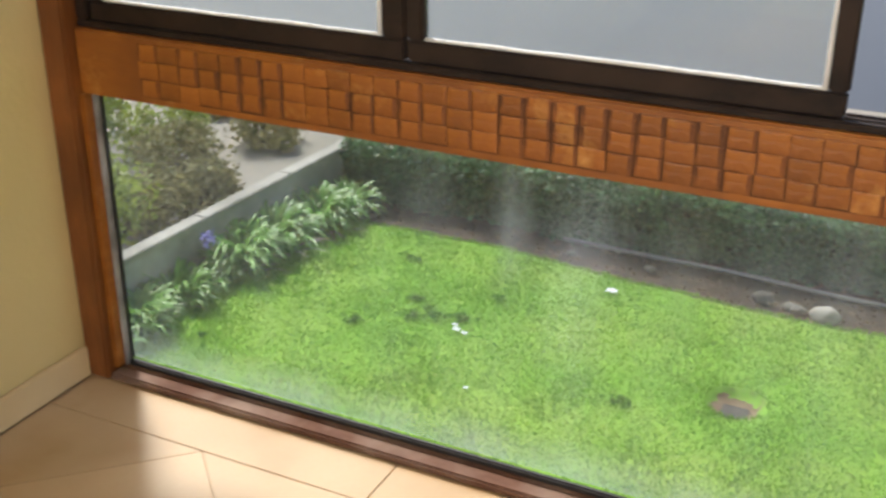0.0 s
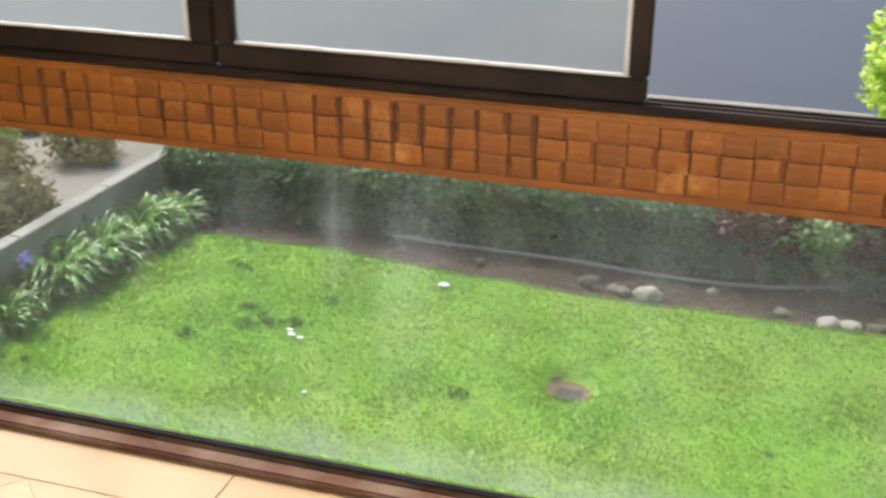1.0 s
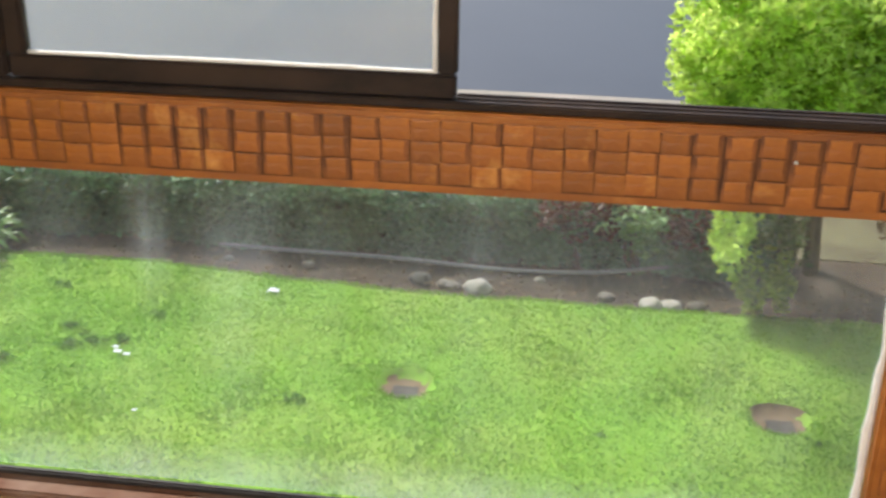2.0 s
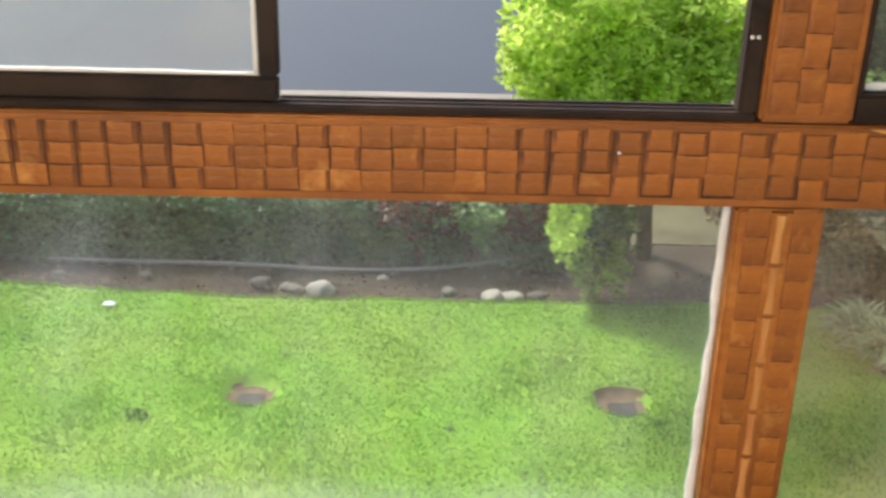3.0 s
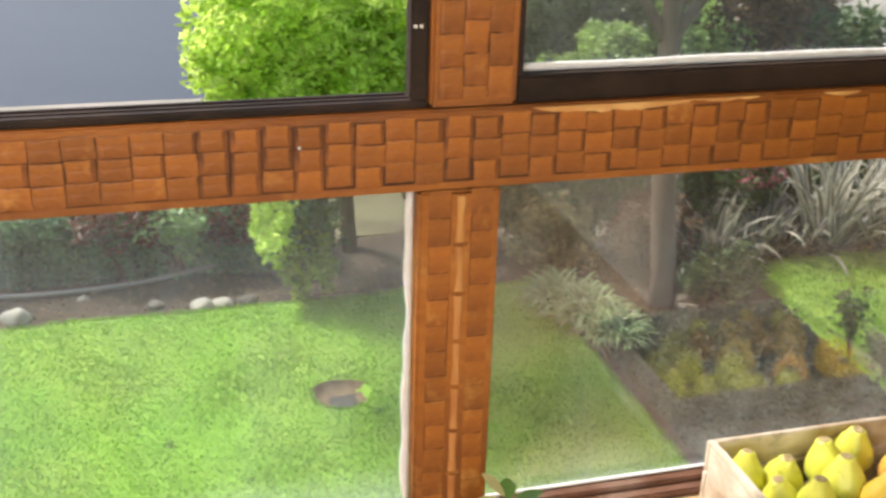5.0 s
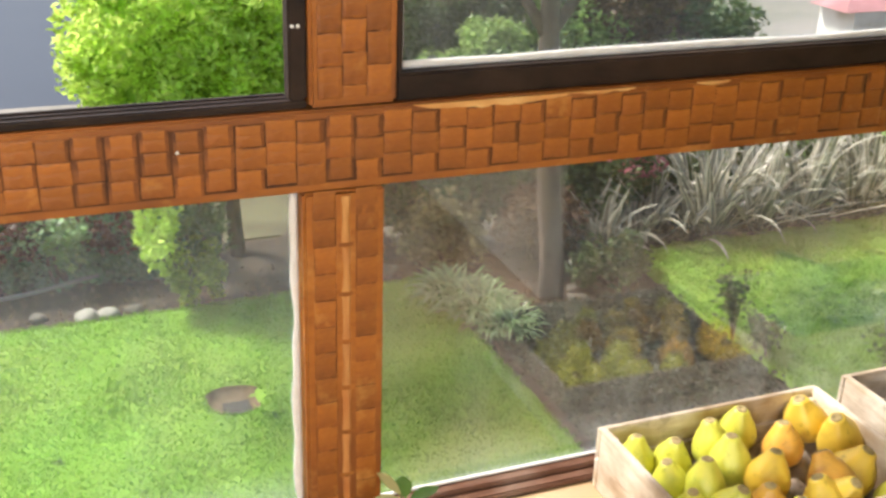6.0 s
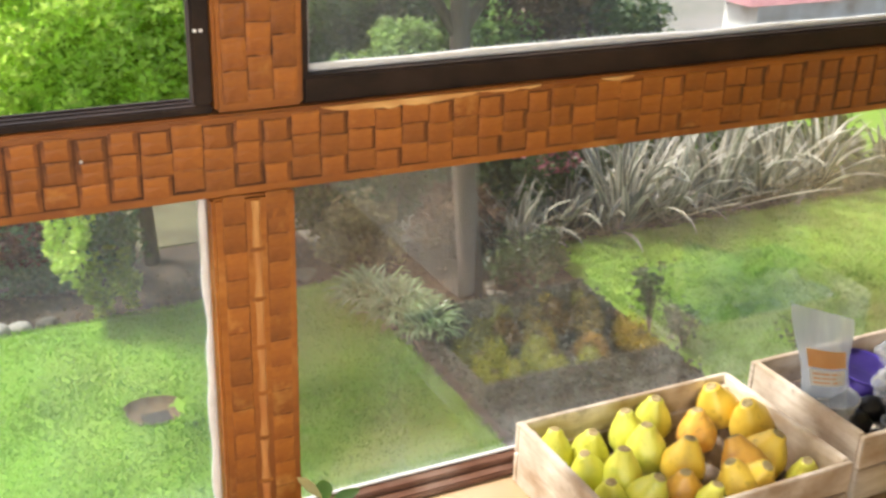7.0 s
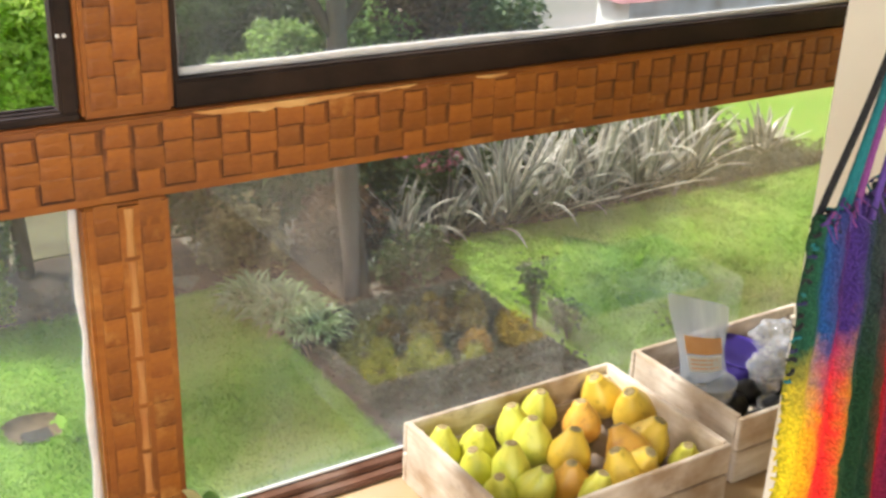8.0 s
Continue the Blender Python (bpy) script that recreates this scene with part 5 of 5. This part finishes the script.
for q in range(41):
    u = q / 40
    x = -3.25 + 4.5 * u
    pts.append((x, 6.80 + 0.05 * math.sin(x * 1.7) + (0.42 * ((u - 0.72) / 0.28) ** 1.5 if u > 0.72 else 0), 0.085 + 0.012 * math.sin(x * 3)))
part("hose_pipe", tube(pts, 0.018, 0.018, 8), PIPE, hose, "", True)
r = random.Random(31)
DRY = leafy("fallen_leaf", (0.10, 0.07, 0.04), (0.26, 0.19, 0.12))
pts = np.stack([RNG.uniform(-5.2, 3.2, 1500), RNG.uniform(6.22, 6.95, 1500), np.full(1500, GROUND + 0.06)], 1)
v, f = leaf_cloud(pts, 0.04, RNG, 0.1)
tagged(data_object("leaf_litter", v, f, DRY), "fallen dry leaves on the earth bank", "leaves", kind="stuff")
pts = np.stack([RNG.uniform(3.2, 5.0, 1200), RNG.uniform(2.5, 6.4, 1200), np.full(1200, GROUND + 0.05)], 1)
v, f = leaf_cloud(pts, 0.04, RNG, 0.1)
tagged(data_object("leaf_litter", v, f, DRY), "fallen dry leaves on the flower bed", "leaves", kind="stuff")
pts = np.stack([RNG.uniform(3.28, 4.95, 15000), RNG.uniform(2.4, 5.4, 15000), GROUND + 0.05 + np.abs(RNG.normal(0, 0.035, 15000))], 1)
v, f = leaf_cloud(pts, 0.05, RNG, 0.3)
tagged(data_object("ground_cover", v, f, leafy("cover_leaf", (0.03, 0.045, 0.022), (0.085, 0.10, 0.055))), "low dull green ground cover over the bed", "plants", kind="stuff")

# the tree in the bed and the dark growth behind it
tree = leafy_shrub("garden_tree", (4.05, 5.62, GROUND),
                   [((0.0, 0.3, 3.7), (1.5, 1.2, 0.7), 9000, 80, 0.30)],
                   0.085, [TREE_LEAF], "dark broad tree with a grey-brown trunk in the bed", "tree", "", 0, 81, 0.45, 0.03)
part("trunk", tube([(0, 0, -0.1), (-0.02, 0, 0.3), (-0.10, 0, 1.0), (-0.16, 0.02, 1.7), (-0.14, 0.1, 2.4), (0, 0.3, 3.2)], 0.105, 0.07, 14), BARK, tree, "grey-brown trunk", True)
part("limb", tube([(-0.14, 0.05, 2.2), (0.4, 0.2, 2.8), (0.8, 0.4, 3.6)], 0.05, 0.02, 9), BARK, tree, "", True)
part("limb", tube([(-0.14, 0.05, 2.1), (-0.5, 0.3, 2.8), (-0.7, 0.5, 3.6)], 0.05, 0.02, 9), BARK, tree, "", True)
back_tree = leafy_shrub("background_tree", (6.0, 9.6, GROUND - 0.1),
                        [((-0.9, 0.0, 1.75), (1.2, 0.7, 0.75), 9000, 80, 0.26), ((1.0, 0.0, 1.75), (1.15, 0.7, 0.72), 8000, 80, 0.26), ((0.0, 0.2, 2.6), (1.8, 0.9, 0.7), 8000, 80, 0.28)],
                        0.085, [TREE_LEAF, RUST_LEAF, TREE_LEAF], "dark tree with rust-tinged leaves beyond the bed", "tree", "", 7, 91, 0.45, 0.03)
part("trunk", tube([(0, -0.7, -0.1), (0.02, -0.7, 0.6), (0.05, -0.65, 1.3), (0.0, -0.6, 2.2), (0.1, -0.2, 3.0)], 0.13, 0.08, 14), surface("red_bark", (0.12, 0.06, 0.045), (0.25, 0.13, 0.10), 12, 0.95, bump=0.8, stretch=(2, 2, 0.5)), back_tree, "reddish brown trunk", True)
leafy_shrub("background_tree", (4.1, 10.0, GROUND - 0.1), [((0.0, 0.0, 1.6), (1.15, 0.6, 0.8), 9000, 80, 0.26), ((0.2, 0.2, 2.7), (1.3, 0.8, 0.7), 6000, 70, 0.28)],
            0.085, [TREE_LEAF], "dense dark green tree beyond the bed", "tree", "", 8, 92, 0.45, 0.04)
for k, (x, y, h, m) in enumerate(((3.6, 8.9, 1.55, TREE_LEAF), (4.9, 8.9, 1.75, TREE_LEAF), (6.3, 8.8, 1.6, RUST_LEAF), (7.2, 9.3, 1.45, TREE_LEAF), (5.5, 8.5, 1.15, SAGE_LEAF))):
    leafy_shrub("tall_shrub", (x, y, GROUND), [((0, 0, h), (0.75, 0.4, 0.7), 4200, 46, 0.22)], 0.075, m, "dense dark green tall shrub beyond the bed", "shrub", "tall shrubs beyond the bed", 7, 240 + k, 0.5)
leafy_shrub("dark_shrub", (3.35, 7.0, GROUND), [((0, 0, 0.75), (0.75, 0.4, 0.55), 5200, 50, 0.22)], 0.07, TREE_LEAF, "dark shaded shrub behind the bed", "shrub", "dark shrubs", 9, 82)
for k, (x, y, h, m) in enumerate(((2.75, 7.2, 0.7, RUST_LEAF), (3.85, 6.75, 0.6, TREE_LEAF), (3.45, 6.45, 0.35, SCRUB_LEAF), (4.9, 6.55, 0.45, TREE_LEAF), (4.25, 6.35, 0.40, RUST_LEAF), (5.6, 7.3, 0.5, TREE_LEAF))):
    leafy_shrub("dark_shrub", (x, y, GROUND), [((0, 0, h), (0.42, 0.28, h * 0.75), 2600, 34, 0.17)], 0.07, m, "brownish shaded shrub behind the bed", "shrub", "dark shrubs", 7, 180 + k)
leafy_shrub("dark_shrub", (4.55, 6.85, GROUND), [((0, 0, 0.65), (0.6, 0.4, 0.5), 4200, 40, 0.22)], 0.07, TREE_LEAF, "dark shaded shrub behind the bed", "shrub", "dark shrubs", 9, 83)
leafy_shrub("dark_shrub", (4.62, 5.72, GROUND), [((0, 0, 0.24), (0.42, 0.22, 0.16), 1900, 30, 0.12)], 0.06, TREE_LEAF, "low dark shrub beside the tree", "shrub", "dark shrubs", 6, 84)
leafy_shrub("flowering_shrub", (5.25, 6.75, GROUND), [((0, 0, 0.65), (0.42, 0.3, 0.26), 2200, 30, 0.16), ((0, -0.15, 0.75), (0.40, 0.25, 0.2), 260, 26, 0.10)], 0.06, [TREE_LEAF, PINK], "dark shrub dotted with pink flowers", "shrub", "", 6, 85)
leafy_shrub("young_shrub", (4.50, 8.0, GROUND), [((0, 0, 1.45), (0.30, 0.28, 0.36), 3000, 36, 0.14)], 0.062, SAGE_LEAF, "rounded light green shrub below the tree", "shrub", "light shrubs", 6, 86, 0.55)
leafy_shrub("young_shrub", (3.95, 8.0, GROUND), [((0, 0, 1.2), (0.32, 0.25, 0.3), 2400, 30, 0.14)], 0.062, SAGE_LEAF, "rounded light green shrub below the tree", "shrub", "light shrubs", 6, 87, 0.55)
leafy_shrub("young_shrub", (6.9, 9.2, GROUND), [((0, 0, 1.0), (0.5, 0.3, 0.35), 2200, 30, 0.16)], 0.07, OLIVE_LEAF, "olive green shrub below the tree", "shrub", "light shrubs", 6, 88, 0.55)
for k, (x, y, h) in enumerate(((5.0, 4.45, 0.66), (5.08, 4.12, 0.40), (5.85, 3.6, 0.35))):
    c = thing("rose_bush", (x, y, GROUND), "thin straggly rose bush with few dark leaves", "rose", "roses at the bed's edge")
    rr = random.Random(300 + k)
    hubs = []
    for s in range(6):
        a = rr.uniform(0, 6.28)
        sp = rr.uniform(0.05, 0.16)
        tip = (sp * math.cos(a), sp * math.sin(a), h * rr.uniform(0.65, 1.0))
        part("stem", tube([(0, 0, -0.02), (tip[0] * 0.3, tip[1] * 0.3, tip[2] * 0.5), tip], 0.007, 0.003, 6), STEM, c)
        hubs += [(tip[0] * u, tip[1] * u, tip[2] * u) for u in (0.6, 0.8, 1.0)]
    pts = np.concatenate([np.array(q) + np.random.default_rng(k).normal(size=(16, 3)) * 0.045 for q in hubs])
    v, f = leaf_cloud(pts, 0.045, np.random.default_rng(9 + k), 0.2, 0.6)
    data_object("foliage", v, f, TREE_LEAF, c)

# flax: each blade a piece of its own
BLADES = []
for k in range(8):
    rr = random.Random(500 + k)
    verts, faces = [], []
    seg = 8
    tilt, bend, ln, wd = 0.05, (0.25, 0.5, 0.8, 1.1, 1.5, 0.35, 0.6, 2.2)[k], 1.0, 0.088
    x, z = 0.0, 0.0
    for q in range(seg + 1):
        u = q / seg
        w = wd / 2 * min(1, 0.5 + 2.2 * u) * (1 - u ** 3.5 * 0.96)
        verts += [(x, -w, z + w * 0.5), (x, -w * 0.62, z + w * 0.3), (x - 0.004, 0, z), (x, w * 0.62, z + w * 0.3), (x, w, z + w * 0.5)]
        ang = tilt + bend * u ** 1.8
        x, z = x + math.sin(ang) * ln / seg, z + math.cos(ang) * ln / seg
    for q in range(seg):
        o = 5 * q
        faces += [(o + e, o + e + 1, o + e + 6, o + e + 5) for e in range(4)]
    me = bpy.data.meshes.new("blade")
    me.from_pydata(verts, [], faces)
    me.materials.append(FLAX)
    me.materials.append(FLAX_EDGE)
    for q, poly in enumerate(me.polygons):
        poly.material_index = 1 if q % 4 in ((0, 3) if k % 3 else (0, 1, 3)) else 0
    me.shade_smooth()
    BLADES.append(me)
rr = random.Random(77)
for x, y, ln, n in ((4.75, 6.25, 0.78, 34), (5.35, 6.35, 0.85, 40), (5.95, 6.30, 1.15, 52), (6.55, 6.35, 1.15, 52), (7.15, 6.40, 1.18, 52), (7.85, 6.45, 1.12, 48), (8.55, 6.50, 1.0, 44), (9.95, 6.75, 0.62, 40)):
    c = thing("flax_plant", (x, y, GROUND + 0.02), "spiky variegated flax with long silvery blades", "flax", "flax along the lawn")
    for q in range(int(n * 1.1)):
        a = rr.uniform(0, 360)
        lean = rr.uniform(2, 38) if q > n * 0.15 else rr.uniform(35, 60)
        ob = new("blade", rr.choice(BLADES))
        ob.parent = c
        s = ln * rr.uniform(0.65, 1.1)
        ob.matrix_basis = Matrix.Translation((rr.uniform(-0.14, 0.14), rr.uniform(-0.10, 0.10), 0)) @ pose(0, 0, 0, 0, 0, a) @ pose(0, 0, 0, 0, lean, 0) @ Matrix.Diagonal((s, 0.55 + 0.4 * rr.random(), s, 1))

# Leaves added to stand for the dark shade at the foot of the flax.
pts = np.stack([RNG.uniform(4.5, 10.4, 16000), 6.12 + np.abs(RNG.normal(0, 0.45, 16000)), GROUND + 0.04 + np.abs(RNG.normal(0, 0.09, 16000))], 1)
v, f = leaf_cloud(pts, 0.06, RNG, 0.3)
tagged(data_object("ground_cover", v, f, bpy.data.materials["cover_leaf"]), "dull green leaves added to darken the foot of the flax", "plants", kind="stuff")
# Shrubs added behind for the same dark shade.
for k in range(5):
    leafy_shrub("dark_shrub", (6.0 + k * 0.85, 7.25, GROUND), [((0, 0, 0.32), (0.5, 0.25, 0.25), 1800, 26, 0.16)], 0.07, TREE_LEAF, "low dark shrub added to darken the ground behind the flax", "shrub", "dark shrubs", 5, 220 + k)

# scrub beyond the garden wall
for k, (x, y, h, rad, m, nm, lab) in enumerate((
        (-6.55, 4.75, 0.62, 0.52, OLIVE_LEAF, "yellow_shrub", "yellow-green shrub behind the garden wall"),
        (-7.8, 5.8, 0.20, 0.45, SCRUB_LEAF, "scrub_bush", "brownish scrub on the slope"),
        (-7.3, 6.6, 0.25, 0.5, SCRUB_LEAF, "scrub_bush", "brownish scrub on the slope"),
        (-8.3, 6.4, 0.7, 0.6, OLIVE_LEAF, "yellow_shrub", "olive shrub on the slope below the wall"),
        (-9.3, 7.4, 0.9, 0.75, TREE_LEAF, "scrub_bush", "dark green scrub on the slope"),
        (-8.6, 9.0, 0.05, 0.45, SCRUB_LEAF, "scrub_bush", "brownish scrub on the slope"),
        (-6.75, 5.5, 0.25, 0.35, SCRUB_LEAF, "scrub_bush", "brownish scrub on the slope"),
        (-6.6, 6.2, 0.15, 0.35, SCRUB_LEAF, "scrub_bush", "brownish scrub on the slope"),
        (-8.0, 7.3, 0.35, 0.5, OLIVE_LEAF, "yellow_shrub", "olive shrub on the slope below the wall"),
        (-9.6, 6.6, 0.8, 0.7, OLIVE_LEAF, "yellow_shrub", "olive shrub on the slope below the wall"),
        (-7.0, 4.1, 0.5, 0.45, OLIVE_LEAF, "yellow_shrub", "yellow-green shrub behind the garden wall"),
        (-7.2, 8.0, 0.1, 0.4, SCRUB_LEAF, "scrub_bush", "low brownish scrub on the slope"))):
    leafy_shrub(nm, (x, y, terrain(x, y)), [((0, 0, h), (rad * 0.9, rad * 0.9, rad * 0.75), 1700, 34, 0.2)], 0.07, m, lab, "shrub", "scrub on the slope", 6, 120 + k)

# pale terrace far below with small sheds, and the red-roofed house to the east
PAVE = surface("pale_terrace", (0.40, 0.36, 0.34), (0.50, 0.45, 0.42), 0.8, 0.9, stain=(0.30, 0.27, 0.25), stain_scale=0.2, bump=0.1)
SHEET = surface("red_sheet_roof", (0.46, 0.17, 0.17), (0.60, 0.30, 0.29), 2, 0.5, stain=(0.34, 0.14, 0.13), stain_scale=0.6, bump=0.1)
WHITEWASH = surface("whitewash", (0.68, 0.65, 0.60), (0.82, 0.79, 0.74), 2, 0.9, stain=(0.45, 0.36, 0.28), stain_scale=0.7, bump=0.2)
DARKGLASS = surface("dark_window", (0.03, 0.035, 0.04), (0.05, 0.055, 0.06), 2, 0.2, bump=0)
structure("terrace", box(-34, -12, 18, 31, -10.2, -9.55), PAVE, "pale paved terrace by the lake", "pavement")
structure("shore_road", box(-34, -12, 22.5, 24.5, -9.54, -9.50), surface("road_asphalt", (0.10, 0.10, 0.11), (0.15, 0.15, 0.16), 1.5, 0.9, bump=0.1), "grey asphalt road on the terrace", "road")
house = thing("house", (33.0, 30.0, -9.2), "far white house with a faded red sheet roof", "house")
part("wall", box(-5.4, 5.4, -0.9, 0.9, -1.6, 3.06), WHITEWASH, house)
roof = bmesh.new()
vs = [roof.verts.new(p) for p in ((-5.9, -1.0, 3.05), (5.9, -1.0, 3.05), (5.9, 1.0, 3.05), (-5.9, 1.0, 3.05), (-4.9, 0, 3.30), (4.9, 0, 3.30))]
for q in ((0, 1, 5, 4), (2, 3, 4, 5), (1, 2, 5), (3, 0, 4), (3, 2, 1, 0)):
    roof.faces.new([vs[i] for i in q])
part("roof", roof, SHEET, house, "faded red sheet roof")
for q in range(3):
    part("window", box(-4.2 + q * 2.9, -3.0 + q * 2.9, -0.93, -0.85, 1.1, 2.4), DARKGLASS, house)
leafy_shrub("hillside_tree", (20.5, 29.0, terrain(20.5, 29.0)), [((0, 0, 1.6), (2.4, 2.0, 1.2), 5000, 60, 0.7)], 0.3, TREE_LEAF, "dark tree on the far slope", "tree", "far trees", 6, 160)
leafy_shrub("hillside_tree", (25.0, 40.0, terrain(25, 40)), [((0, 0, 1.8), (4.0, 2.0, 1.4), 6000, 60, 0.8)], 0.35, SCRUB_LEAF, "grey-green trees on the far slope", "tree", "far trees", 6, 161)

# ---- floor tiles: a border along the window, diagonal field behind ----


def clip(poly, axis, value, keep_less):
    out = []
    for a, b in zip(poly, poly[1:] + poly[:1]):
        ia, ib = (a[axis] <= value) == keep_less, (b[axis] <= value) == keep_less
        if ia:
            out.append(a)
        if ia != ib:
            u = (value - a[axis]) / (b[axis] - a[axis])
            out.append((a[0] + u * (b[0] - a[0]), a[1] + u * (b[1] - a[1])))
    return out


def tile(poly):
    n = len(poly)
    verts = [(x, y, 0.0) for x, y in poly] + [(x, y, -0.006) for x, y in poly]
    faces = [tuple(range(n))] + [(i, n + i, n + (i + 1) % n, (i + 1) % n) for i in range(n)]
    ob = data_object("tile", verts, faces, TILE, floor)
    return ob


x = XW + 0.02
while x < ALC:
    x1 = min(x + 0.89, ALC)
    tile([(x, -0.178), (x1 - 0.004, -0.178), (x1 - 0.004, -0.023), (x, -0.023)])
    x += 0.89
S = 0.60
d = S / math.sqrt(2) - 0.0018
for i in range(-12, 14):
    for j in range(-14, 14):
        cx, cy = -1.57 + (i - j) * S / math.sqrt(2), -0.182 - S / math.sqrt(2) + (i + j) * S / math.sqrt(2)
        poly = [(cx + d, cy), (cx, cy + d), (cx - d, cy), (cx, cy - d)]
        for axis, value, less in ((0, XW + 0.02, False), (0, ALC if cy > -2.2 else XE, True), (1, -0.182, True), (1, -5.0, False)):
            poly = clip(poly, axis, value, less) if len(poly) > 2 else poly
        if len(poly) > 2 and not (cx > XE and cy < -2.3):
            tile(poly)
